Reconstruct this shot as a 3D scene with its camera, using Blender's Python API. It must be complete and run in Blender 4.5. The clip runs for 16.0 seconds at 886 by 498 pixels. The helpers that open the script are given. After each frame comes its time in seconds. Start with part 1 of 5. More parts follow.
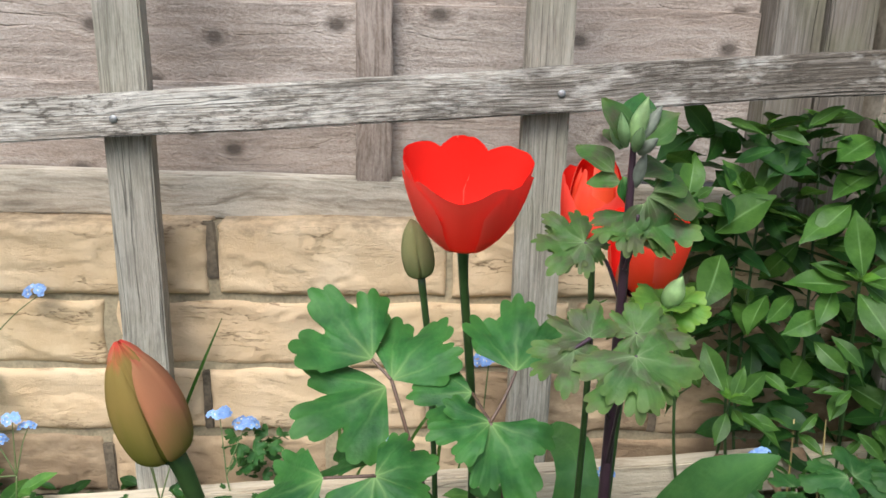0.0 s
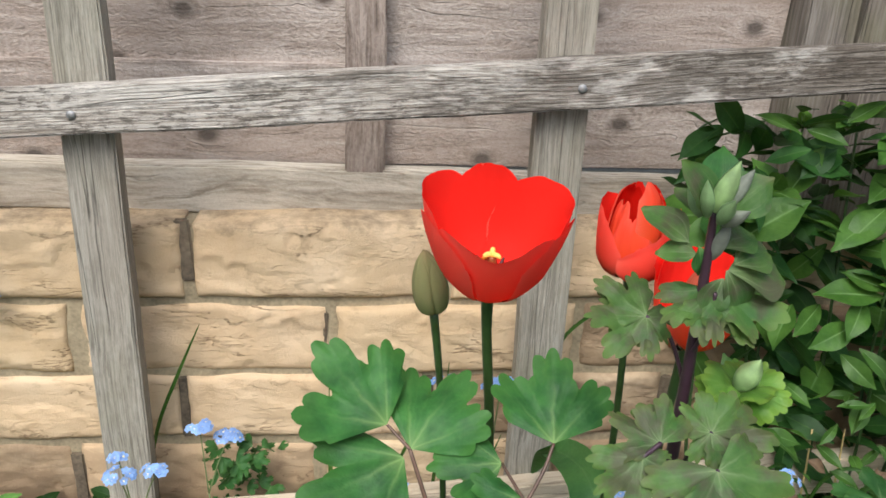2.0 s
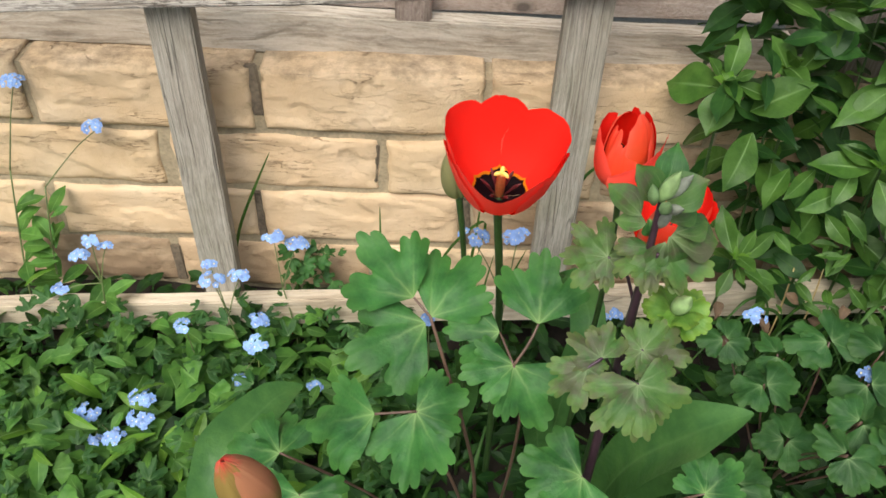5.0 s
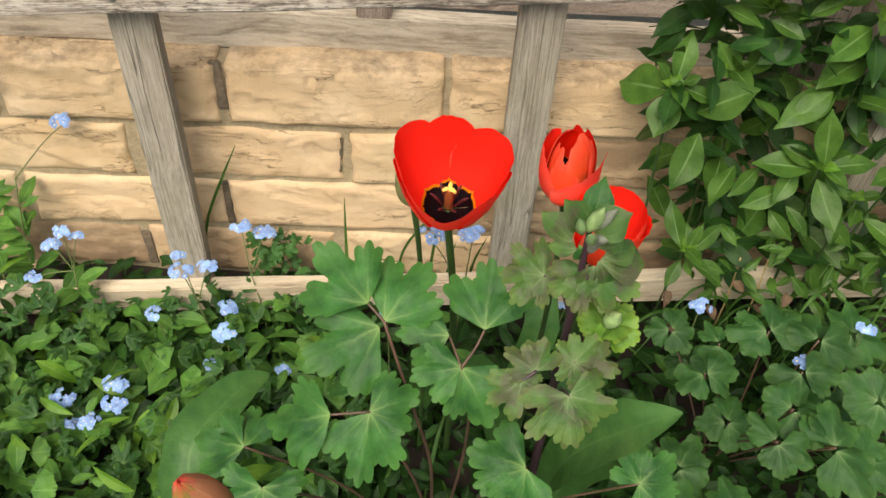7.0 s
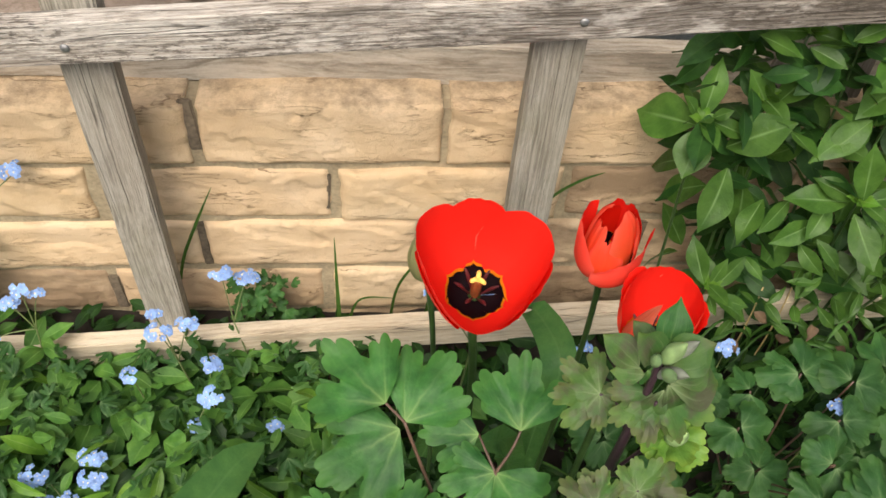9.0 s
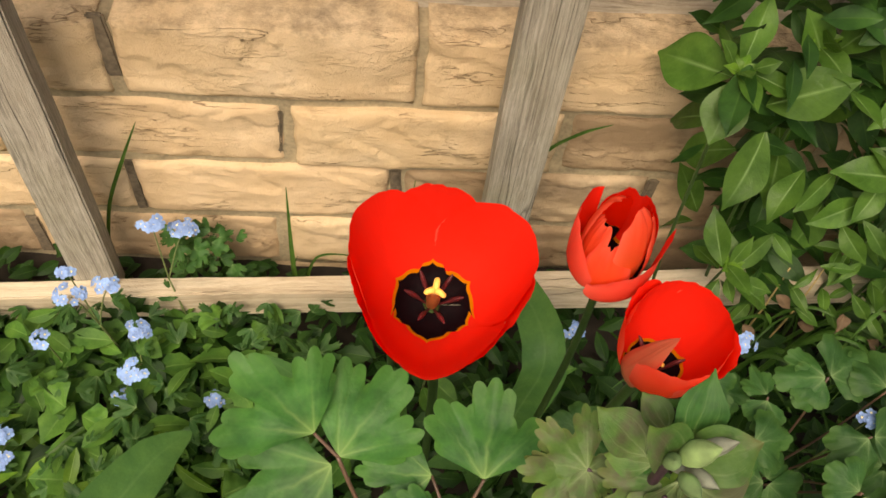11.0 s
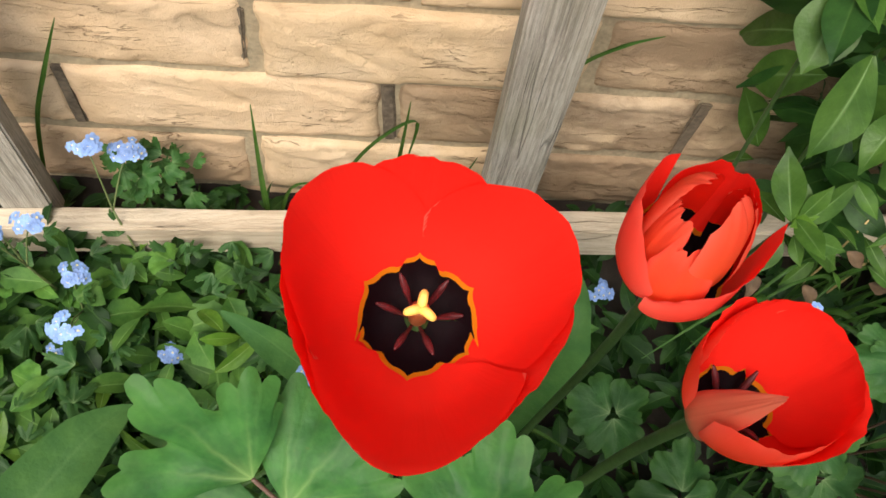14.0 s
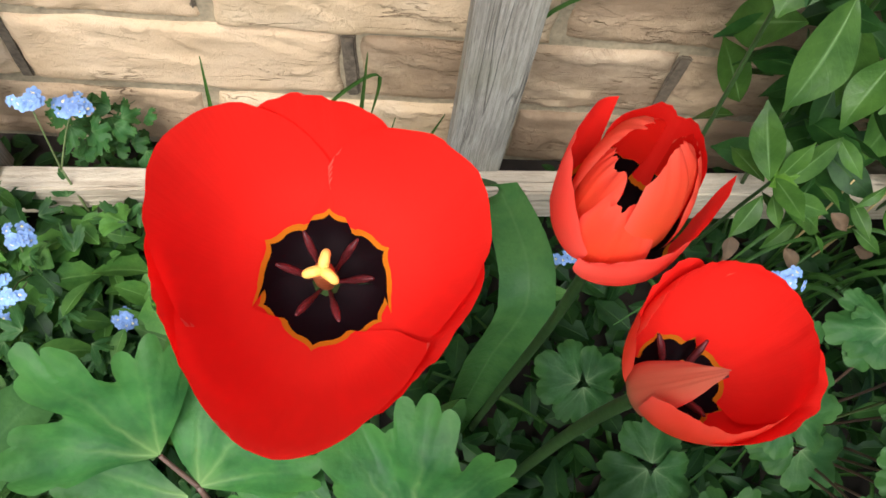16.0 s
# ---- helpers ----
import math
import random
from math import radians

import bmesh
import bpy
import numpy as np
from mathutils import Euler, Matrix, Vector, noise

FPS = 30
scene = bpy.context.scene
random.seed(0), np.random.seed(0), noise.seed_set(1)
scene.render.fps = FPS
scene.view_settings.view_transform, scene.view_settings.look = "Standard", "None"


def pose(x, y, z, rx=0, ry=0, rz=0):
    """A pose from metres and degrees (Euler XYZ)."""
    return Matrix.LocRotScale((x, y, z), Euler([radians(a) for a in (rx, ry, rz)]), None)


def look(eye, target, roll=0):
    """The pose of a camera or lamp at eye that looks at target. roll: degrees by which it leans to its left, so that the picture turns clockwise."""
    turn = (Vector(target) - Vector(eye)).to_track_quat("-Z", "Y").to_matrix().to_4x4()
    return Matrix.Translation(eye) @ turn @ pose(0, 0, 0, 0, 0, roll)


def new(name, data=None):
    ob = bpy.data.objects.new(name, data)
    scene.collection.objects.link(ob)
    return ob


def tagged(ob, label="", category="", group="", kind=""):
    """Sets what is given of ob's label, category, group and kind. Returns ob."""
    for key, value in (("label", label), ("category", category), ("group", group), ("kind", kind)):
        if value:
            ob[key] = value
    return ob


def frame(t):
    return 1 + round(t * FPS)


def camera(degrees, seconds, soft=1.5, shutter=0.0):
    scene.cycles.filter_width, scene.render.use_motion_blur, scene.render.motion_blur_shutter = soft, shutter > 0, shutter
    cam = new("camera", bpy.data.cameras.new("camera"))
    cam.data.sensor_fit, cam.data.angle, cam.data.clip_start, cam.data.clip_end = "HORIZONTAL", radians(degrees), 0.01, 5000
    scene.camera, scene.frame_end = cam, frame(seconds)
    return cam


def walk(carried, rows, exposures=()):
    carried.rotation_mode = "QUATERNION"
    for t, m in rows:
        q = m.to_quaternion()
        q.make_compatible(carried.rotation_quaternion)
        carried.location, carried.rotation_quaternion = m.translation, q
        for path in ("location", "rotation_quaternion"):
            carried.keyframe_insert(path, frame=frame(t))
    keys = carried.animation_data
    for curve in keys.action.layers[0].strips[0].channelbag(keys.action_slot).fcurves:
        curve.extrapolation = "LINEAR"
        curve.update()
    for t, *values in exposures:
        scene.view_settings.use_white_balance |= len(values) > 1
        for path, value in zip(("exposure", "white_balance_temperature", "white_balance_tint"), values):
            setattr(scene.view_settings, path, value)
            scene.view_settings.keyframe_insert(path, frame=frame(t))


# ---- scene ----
cam = camera(56.5, 16.0, soft=1.6)
PATH = [
    (0, (-0.0194, 0.2394, 0.5237), (0.0493, 2.1518, -0.0578), 1.46),
    (0.5, (-0.0274, 0.2528, 0.5212), (0.0807, 2.1496, -0.1036), 2.84),
    (1, (-0.03, 0.2647, 0.5263), (0.028, 2.1407, -0.1646), 2.12),
    (1.5, (-0.0334, 0.285, 0.5299), (0.0636, 2.1698, -0.1319), 1.45),
    (2, (-0.0516, 0.3275, 0.5655), (0.1142, 2.1734, -0.1862), 2.49),
    (2.5, (-0.0566, 0.3228, 0.6198), (0.1019, 2.0918, -0.2996), 2.78),
    (3, (-0.0523, 0.3065, 0.6651), (0.1012, 1.9824, -0.4155), 4.30),
    (3.5, (-0.0466, 0.2876, 0.6899), (0.0624, 1.9089, -0.4761), 4.13),
    (4, (-0.0318, 0.2918, 0.7078), (0.0043, 1.9029, -0.4766), 3.41),
    (4.5, (-0.0269, 0.2985, 0.7198), (-0.0142, 1.8647, -0.524), 2.39),
    (4.7, (-0.0298, 0.2957, 0.7192), (-0.0197, 1.8297, -0.5641), 2.44),
    (6.8, (-0.0141, 0.3087, 0.7592), (0.0859, 1.6938, -0.6801), 5.13),
    (7, (-0.0096, 0.3024, 0.7714), (0.0525, 1.7101, -0.648), 3.88),
    (7.5, (-0.0102, 0.3042, 0.784), (0.0127, 1.729, -0.6193), 2.45),
    (8, (-0.0306, 0.3439, 0.7793), (0.0072, 1.7549, -0.6376), 2.07),
    (8.5, (-0.0482, 0.3811, 0.7753), (0.0886, 1.7096, -0.7134), 4.71),
    (8.7, (-0.0509, 0.3959, 0.7798), (0.1107, 1.7207, -0.7098), 4.87),
    (10.8, (-0.0215, 0.5309, 0.7207), (0.1272, 1.7012, -0.8943), 6.84),
    (11, (-0.0173, 0.5336, 0.7099), (0.1517, 1.6817, -0.9191), 8.53),
    (11.5, (-0.0129, 0.5344, 0.6983), (0.2601, 1.5964, -0.9744), 12.66),
    (12, (0.0039, 0.5553, 0.6752), (0.2557, 1.5781, -1.0249), 12.91),
    (12.5, (0.018, 0.5861, 0.6551), (0.1962, 1.5807, -1.0709), 9.65),
    (13, (0.0142, 0.6053, 0.6346), (0.1768, 1.5726, -1.1084), 9.66),
    (13.5, (0.0001, 0.6224, 0.6236), (0.144, 1.5563, -1.1392), 9.95),
    (14, (-0.0031, 0.6333, 0.6247), (0.1591, 1.5533, -1.1438), 11.44),
    (14.5, (0.0021, 0.6407, 0.6122), (0.1585, 1.5433, -1.1657), 11.15),
    (15, (0.0065, 0.644, 0.6093), (0.154, 1.5286, -1.1784), 11.02),
    (15.5, (0.0182, 0.6432, 0.6049), (0.1761, 1.5044, -1.1933), 11.90),
    (16, (0.0253, 0.6434, 0.6015), (0.1859, 1.4882, -1.2042), 12.20),
]
EXPOSURES = [(0.0, 0.94, 5900.0, 8.0), (1.5, 0.89, 6000.0, 9.0), (2.2, 0.83, 6050.0, 9.5), (2.6, 0.82, 6100.0, 10.0), (3.5, 0.90, 6150.0, 9.5), (4.7, 0.93, 6250.0, 9.5), (6.9, 0.91, 7100.0, 9.5), (7.5, 0.91, 6500.0, 9.5), (8.1, 0.91, 6300.0, 11.0), (8.6, 0.91, 6550.0, 11.5), (9.5, 0.88, 6900.0, 11.5), (12.0, 0.79, 8700.0, 14.0), (13.5, 0.94, 7100.0, 12.5), (14.5, 0.99, 6350.0, 11.5), (16.0, 1.02, 5950.0, 11.0)]
walk(cam, [(t, look(eye, target, roll)) for t, eye, target, roll in PATH], EXPOSURES)

# ---- light: a bright overcast day ----
world = bpy.data.worlds.new("sky")
scene.world = world
world.use_nodes = True
sky = world.node_tree.nodes.new("ShaderNodeTexSky")
sky.sky_type, sky.sun_disc = "NISHITA", False
sky.sun_elevation, sky.sun_rotation = radians(52), radians(200)
sky.dust_density, sky.air_density = 4.0, 1.2
world.node_tree.links.new(sky.outputs[0], world.node_tree.nodes["Background"].inputs[0])
world.node_tree.nodes["Background"].inputs[1].default_value = 0.095
sun = new("sun", bpy.data.lights.new("sun", "SUN"))
sun.data.energy, sun.data.angle, sun.data.color = 2.0, radians(40), (1.0, 0.96, 0.90)
sun.matrix_basis = look((-0.9, -2.6, 3.8), (0, 0, 0))

# ---- helpers for materials ----


def nd(nt, kind, props=None, **ins):
    """A shader node; ins: input names (blanks as _) or i0, i1.. with a value or a socket."""
    n = nt.nodes.new("ShaderNode" + kind)
    for k, v in (props or {}).items():
        setattr(n, k, v)
    for k, v in ins.items():
        s = n.inputs[int(k[1:])] if k[0] == "i" and k[1:].isdigit() else n.inputs[k.replace("_", " ")]
        if isinstance(v, bpy.types.NodeSocket):
            nt.links.new(v, s)
        else:
            s.default_value = v
    return n


def math_(nt, op, a, b=0.0, c=0.0, clamp=False):
    return nd(nt, "Math", {"operation": op, "use_clamp": clamp}, i0=a, i1=b, i2=c).outputs[0]


def mix_(nt, f, a, b, mode="MIX"):
    n = nd(nt, "Mix", {"data_type": "RGBA", "blend_type": mode})
    for i, v in ((0, f), (6, a), (7, b)):
        if isinstance(v, bpy.types.NodeSocket):
            nt.links.new(v, n.inputs[i])
        else:
            n.inputs[i].default_value = v if i == 0 else (*v, 1.0) if len(v) == 3 else v
    return n.outputs[2]


def ramp_(nt, f, stops):
    n = nd(nt, "ValToRGB", None, Fac=f)
    e = n.color_ramp.elements
    while len(e) < len(stops):
        e.new(0.5)
    for el, (p, c) in zip(e, stops):
        el.position, el.color = p, (*c, 1.0) if not isinstance(c, float) else (c, c, c, 1.0)
    return n.outputs[0]


def noise_(nt, vec, scale, detail=4.0, rough=0.55, dist=0.0):
    return nd(nt, "TexNoise", None, Vector=vec, Scale=scale, Detail=detail, Roughness=rough, Distortion=dist).outputs[0]


def scaled_(nt, vec, s):
    return nd(nt, "Mapping", None, Vector=vec, Scale=s).outputs[0]


def material(name):
    m = bpy.data.materials.new(name)
    m.use_nodes = True
    nt = m.node_tree
    return m, nt, nt.nodes["Principled BSDF"], nt.nodes["Material Output"]


def bump_(nt, bsdf, height, strength, distance=0.002):
    b = nd(nt, "Bump", None, Height=height, Strength=strength, Distance=distance)
    nt.links.new(b.outputs[0], bsdf.inputs["Normal"])
    return b.outputs[0]


def shine_through(nt, bsdf, out, colour, amount):
    """Thin tissue: part of the light passes to the other side."""
    t = nd(nt, "BsdfTranslucent", None)
    if isinstance(colour, bpy.types.NodeSocket):
        nt.links.new(colour, t.inputs[0])
    else:
        t.inputs[0].default_value = (*colour, 1)
    mx = nd(nt, "MixShader", None, i0=amount, i1=bsdf.outputs[0], i2=t.outputs[0])
    nt.links.new(mx.outputs[0], out.inputs[0])


def leaf_material(name, dark, light, vein, tinge=None, ribs=7.0, midrib=False, rough=0.45, sub=0.22):
    """Green tissue with paler veins that fan out from the leaf's base (u across, v along)."""
    m, nt, b, out = material(name)
    uv = nd(nt, "TexCoord").outputs["UV"]
    sep = nd(nt, "SeparateXYZ", None, Vector=uv)
    u, v = sep.outputs[0], sep.outputs[1]
    geo = nd(nt, "NewGeometry")
    pos = geo.outputs["Position"]
    rnd = nd(nt, "ObjectInfo").outputs["Random"]
    isl = geo.outputs["Random Per Island"]
    n1 = noise_(nt, pos, 55.0, 4.0, 0.6)
    n2 = noise_(nt, pos, 420.0, 3.0)
    base = mix_(nt, ramp_(nt, n1, [(0.34, 0.0), (0.66, 1.0)]), dark, light)
    base = mix_(nt, math_(nt, "MULTIPLY", n2, 0.35), base, tuple(c * 0.55 for c in dark))
    shade = math_(nt, "ADD", math_(nt, "MULTIPLY", math_(nt, "ADD", rnd, isl), 0.42), 0.55)
    base = mix_(nt, 1.0, base, nd(nt, "CombineXYZ", None, X=shade, Y=shade, Z=shade).outputs[0], "MULTIPLY")
    if tinge:
        mask = math_(nt, "MULTIPLY", ramp_(nt, noise_(nt, pos, 60.0, 4.0, 0.65), [(0.45, 0.0), (0.58, 1.0)]), ramp_(nt, v, [(0.05, 0.2), (0.5, 0.7), (0.95, 0.7)]))
        base = mix_(nt, mask, base, tinge)
    centre = math_(nt, "ABSOLUTE", math_(nt, "SUBTRACT", u, 0.5))
    if midrib:
        line = math_(nt, "SUBTRACT", 1.0, math_(nt, "DIVIDE", centre, 0.05), clamp=True)
        line = math_(nt, "MULTIPLY", line, ramp_(nt, v, [(0.0, 1.0), (0.5, 0.62), (0.95, 0.1)]))
        side = math_(nt, "PINGPONG", math_(nt, "SUBTRACT", math_(nt, "MULTIPLY", v, 6.0), math_(nt, "MULTIPLY", centre, 3.0)), 0.5)
        fine = math_(nt, "SUBTRACT", 1.0, math_(nt, "DIVIDE", side, 0.07), clamp=True)
        veins = math_(nt, "ADD", math_(nt, "MULTIPLY", line, 0.75), math_(nt, "MULTIPLY", fine, 0.05), clamp=True)
    else:
        rim = ramp_(nt, v, [(0.78, 0.0), (0.98, 0.34)])
        base = mix_(nt, rim, base, (light[0] * 1.5, light[1] * 1.12, light[2] * 0.9))
        uw = math_(nt, "ADD", u, math_(nt, "MULTIPLY", math_(nt, "SUBTRACT", noise_(nt, uv, 4.0, 2.0), 0.5), 0.11))
        w = math_(nt, "MULTIPLY", math_(nt, "PINGPONG", math_(nt, "ADD", math_(nt, "MULTIPLY", uw, ribs), 0.333), 0.5), v)
        line = math_(nt, "SUBTRACT", 1.0, math_(nt, "DIVIDE", w, 0.05), clamp=True)
        near = ramp_(nt, v, [(0.0, 0.8), (0.2, 0.40), (0.5, 0.16), (0.85, 0.03)])
        halo = ramp_(nt, v, [(0.0, 0.7), (0.10, 0.28), (0.3, 0.0)])
        w3 = math_(nt, "MULTIPLY", math_(nt, "PINGPONG", math_(nt, "ADD", math_(nt, "MULTIPLY", uw, ribs * 3.0), math_(nt, "MULTIPLY", noise_(nt, uv, 9.0, 1.0), 0.8)), 0.5), v)
        fine = math_(nt, "SUBTRACT", 1.0, math_(nt, "DIVIDE", w3, 0.14), clamp=True)
        veins = math_(nt, "ADD", math_(nt, "MAXIMUM", math_(nt, "MULTIPLY", line, near), halo), math_(nt, "MULTIPLY", fine, 0.05), clamp=True)
    col = mix_(nt, veins, base, vein)
    nt.links.new(col, b.inputs["Base Color"])
    b.inputs["Roughness"].default_value = rough
    b.inputs["Specular IOR Level"].default_value = 0.22
    h = math_(nt, "SUBTRACT", math_(nt, "MULTIPLY", n2, 0.4), veins)
    bump_(nt, b, math_(nt, "ADD", h, math_(nt, "MULTIPLY", noise_(nt, pos, 160.0, 2.0), 1.2)), 0.5, 0.0011)
    shine_through(nt, b, out, mix_(nt, 0.4, col, (0.16, 0.3, 0.03)), sub)
    return m


def petal_material(name, inside, top, mid, base, blotch=True, streak=0.12, base_to=0.45, eye=0.295, ring=0.036):
    """Tulip tissue: v runs from the petal's foot to its tip; a dark eye with a yellow rim at the foot."""
    m, nt, b, out = material(name)
    uv = nd(nt, "TexCoord").outputs["UV"]
    sep = nd(nt, "SeparateXYZ", None, Vector=uv)
    u, v = sep.outputs[0], sep.outputs[1]
    fine = noise_(nt, scaled_(nt, uv, (60, 3, 1)), 1.0, 3.0)
    rough_n = noise_(nt, scaled_(nt, uv, (4, 3, 1)), 1.0, 3.0)
    centre = math_(nt, "ABSOLUTE", math_(nt, "SUBTRACT", math_(nt, "MULTIPLY", u, 2.0), 1.0))
    if inside:
        col = mix_(nt, math_(nt, "MULTIPLY", fine, streak), top, mid)
        if blotch:
            peak = math_(nt, "POWER", math_(nt, "SUBTRACT", 1.0, centre, clamp=True), 7.0)
            round_ = math_(nt, "MAXIMUM", math_(nt, "SINE", math_(nt, "MULTIPLY", centre, 3.6)), 0.0)
            peak = math_(nt, "ADD", peak, math_(nt, "MULTIPLY", round_, 0.45))
            edge = math_(nt, "ADD", math_(nt, "MULTIPLY", peak, 0.065), math_(nt, "ADD", eye, math_(nt, "MULTIPLY", math_(nt, "SUBTRACT", rough_n, 0.5), 0.04)))
            d = math_(nt, "SUBTRACT", v, edge)
            yellow = math_(nt, "LESS_THAN", d, ring)
            black = math_(nt, "LESS_THAN", d, 0.0)
            col = mix_(nt, yellow, col, (0.75, 0.28, 0.01))
            col = mix_(nt, black, col, (0.010, 0.004, 0.006))
    else:
        g = math_(nt, "ADD", v, math_(nt, "MULTIPLY", math_(nt, "SUBTRACT", rough_n, 0.5), 0.25))
        col = ramp_(nt, g, [(0.03, base), (base_to, mid), (0.92, top)] if blotch else [(0.22, base), (base_to, mid), (0.80, mid), (0.98, top)])
        pale = math_(nt, "MAXIMUM", math_(nt, "MULTIPLY", math_(nt, "POWER", centre, 4.0), 0.40), ramp_(nt, v, [(0.86, 0.0), (1.0, 0.18)]) if blotch else 0.0)
        col = mix_(nt, pale, col, (0.92, 0.36, 0.26) if blotch else mid)
        col = mix_(nt, math_(nt, "MULTIPLY", fine, streak), col, tuple(min(1, c * 1.4 + 0.03) for c in mid))
    nt.links.new(col, b.inputs["Base Color"])
    b.inputs["Roughness"].default_value = 0.55
    b.inputs["Specular IOR Level"].default_value = 0.12
    bump_(nt, b, fine, 0.25, 0.0008)
    shine_through(nt, b, out, col, 0.45 if inside else 0.62)
    return m


def plain(name, colour, rough=0.5, var=0.25, scale=200.0, bump=0.3, sub=0.0):
    m, nt, b, out = material(name)
    pos = nd(nt, "NewGeometry").outputs["Position"]
    n1, n2 = noise_(nt, pos, scale, 4.0), noise_(nt, pos, scale / 8, 3.0)
    f = math_(nt, "MULTIPLY", math_(nt, "ADD", n1, n2), 0.5)
    col = ramp_(nt, f, [(0.3, tuple(c * (1 - var) for c in colour)), (0.7, tuple(min(1, c * (1 + var)) for c in colour))])
    nt.links.new(col, b.inputs["Base Color"])
    b.inputs["Roughness"].default_value = rough
    bump_(nt, b, n1, bump, 0.001)
    if sub:
        shine_through(nt, b, out, col, sub)
    return m


def wood_material(name, pale, mid, dark, stain=0.35, grain=150.0, knots=0.0, core=0.9, drift=0.0, relief=1.0, green=0.0, sawn=0.0, split=0.6, wavy=0.012, patchy=0.5, fleck=0.0, knot_from=0.36):
    """Weathered timber; the grain runs along the object's own x. sawn: specks of torn fibre; split: drying cracks."""
    m, nt, b, out = material(name)
    co = nd(nt, "TexCoord").outputs["Object"]
    rnd = nd(nt, "ObjectInfo").outputs["Random"]
    off = nd(nt, "CombineXYZ", None, X=math_(nt, "MULTIPLY", rnd, 37.0), Y=math_(nt, "MULTIPLY", rnd, 11.0), Z=math_(nt, "MULTIPLY", rnd, 5.0)).outputs[0]
    co = nd(nt, "VectorMath", {"operation": "ADD"}, i0=co, i1=off).outputs[0]
    wob = noise_(nt, scaled_(nt, co, (5, 12, 12)), 1.0, 3.0)
    z = nd(nt, "SeparateXYZ", None, Vector=co).outputs
    near = 0.0
    if knots:
        flat = nd(nt, "CombineXYZ", None, X=math_(nt, "MULTIPLY", z[0], 0.75), Y=z[2]).outputs[0]
        vo = nd(nt, "TexVoronoi", {"feature": "F1", "voronoi_dimensions": "2D"}, Vector=flat, Scale=knots).outputs["Distance"]
        near = math_(nt, "POWER", math_(nt, "SUBTRACT", 1.0, math_(nt, "DIVIDE", vo, 0.4), clamp=True), 2.0)
    warp = math_(nt, "ADD", math_(nt, "MULTIPLY", wob, wavy), math_(nt, "MULTIPLY", near, 0.016))
    co2 = nd(nt, "CombineXYZ", None, X=z[0], Y=math_(nt, "ADD", z[1], warp), Z=math_(nt, "ADD", z[2], warp)).outputs[0]
    g1 = noise_(nt, scaled_(nt, co2, (9, grain * 3.4, grain * 3.4)), 1.0, 3.0, 0.6)
    g2 = noise_(nt, scaled_(nt, co2, (6, grain * 0.8, grain * 0.8)), 1.0, 5.0, 0.7)
    g3 = noise_(nt, scaled_(nt, co, (5, 14, 14)), 1.0, 5.0, 0.65)
    big = noise_(nt, scaled_(nt, co, (2.4, 9, 9)), 1.0, 3.0)
    speck = noise_(nt, scaled_(nt, co, (260, 480, 480)), 1.0, 3.0, 0.65)
    patch = noise_(nt, scaled_(nt, co, (11, 55, 55)), 1.0, 6.0, 0.75, 0.4)
    if drift:
        along = nd(nt, "SeparateXYZ", None, Vector=nd(nt, "TexCoord").outputs["Object"]).outputs[0]
        patch = math_(nt, "ADD", patch, math_(nt, "MULTIPLY", along, drift))
    f = math_(nt, "ADD", math_(nt, "MULTIPLY", g1, 0.46), math_(nt, "ADD", math_(nt, "MULTIPLY", g2, 0.26), math_(nt, "MULTIPLY", g3, 0.28)))
    if sawn:
        f = math_(nt, "ADD", math_(nt, "MULTIPLY", f, 1 - 0.3 * sawn), math_(nt, "MULTIPLY", speck, 0.3 * sawn))
    col = ramp_(nt, f, [(0.40, dark), (0.50, mid), (0.59, pale)])
    col = mix_(nt, math_(nt, "MULTIPLY", ramp_(nt, big, [(0.42, 0.0), (0.66, 1.0)]), 0.5), col, tuple(c * k for c, k in zip(mid, (0.72, 0.64, 0.58))))
    st = math_(nt, "MULTIPLY", ramp_(nt, patch, [(patchy, 0.0), (patchy + 0.1, 1.0)]), ramp_(nt, g1, [(0.36, 1.0), (0.62, 0.55)]))
    col = mix_(nt, math_(nt, "MULTIPLY", st, stain), col, tuple(c * 0.4 for c in dark))
    if fleck:
        fl_ = noise_(nt, scaled_(nt, co2, (75, 400, 400)), 1.0, 5.0, 0.75)
        fl_ = math_(nt, "MULTIPLY", ramp_(nt, fl_, [(0.50, 0.0), (0.57, 1.0)]), ramp_(nt, noise_(nt, scaled_(nt, co, (7, 20, 20)), 1.0, 3.0), [(0.36, 0.15), (0.58, 1.0)]))
        col = mix_(nt, math_(nt, "MULTIPLY", fl_, fleck), col, tuple(c * 0.42 for c in dark))
        pale_ = ramp_(nt, noise_(nt, scaled_(nt, co, (22, 60, 60)), 1.0, 4.0, 0.7), [(0.55, 0.0), (0.66, 1.0)])
        col = mix_(nt, math_(nt, "MULTIPLY", pale_, fleck * 0.5), col, tuple(min(0.8, c * 1.25) for c in pale))
    if green:
        gp = noise_(nt, scaled_(nt, co, (14, 14, 14)), 1.0, 3.0)
        col = mix_(nt, math_(nt, "MULTIPLY", ramp_(nt, gp, [(0.45, 0.0), (0.7, 1.0)]), green), col, (0.13, 0.14, 0.05))
    h = f
    if knots:
        col = mix_(nt, math_(nt, "MULTIPLY", ramp_(nt, near, [(knot_from, 0.0), (knot_from + 0.24, 0.5), (knot_from + 0.38, 0.95)]), core), col, tuple(c * 0.38 for c in dark))
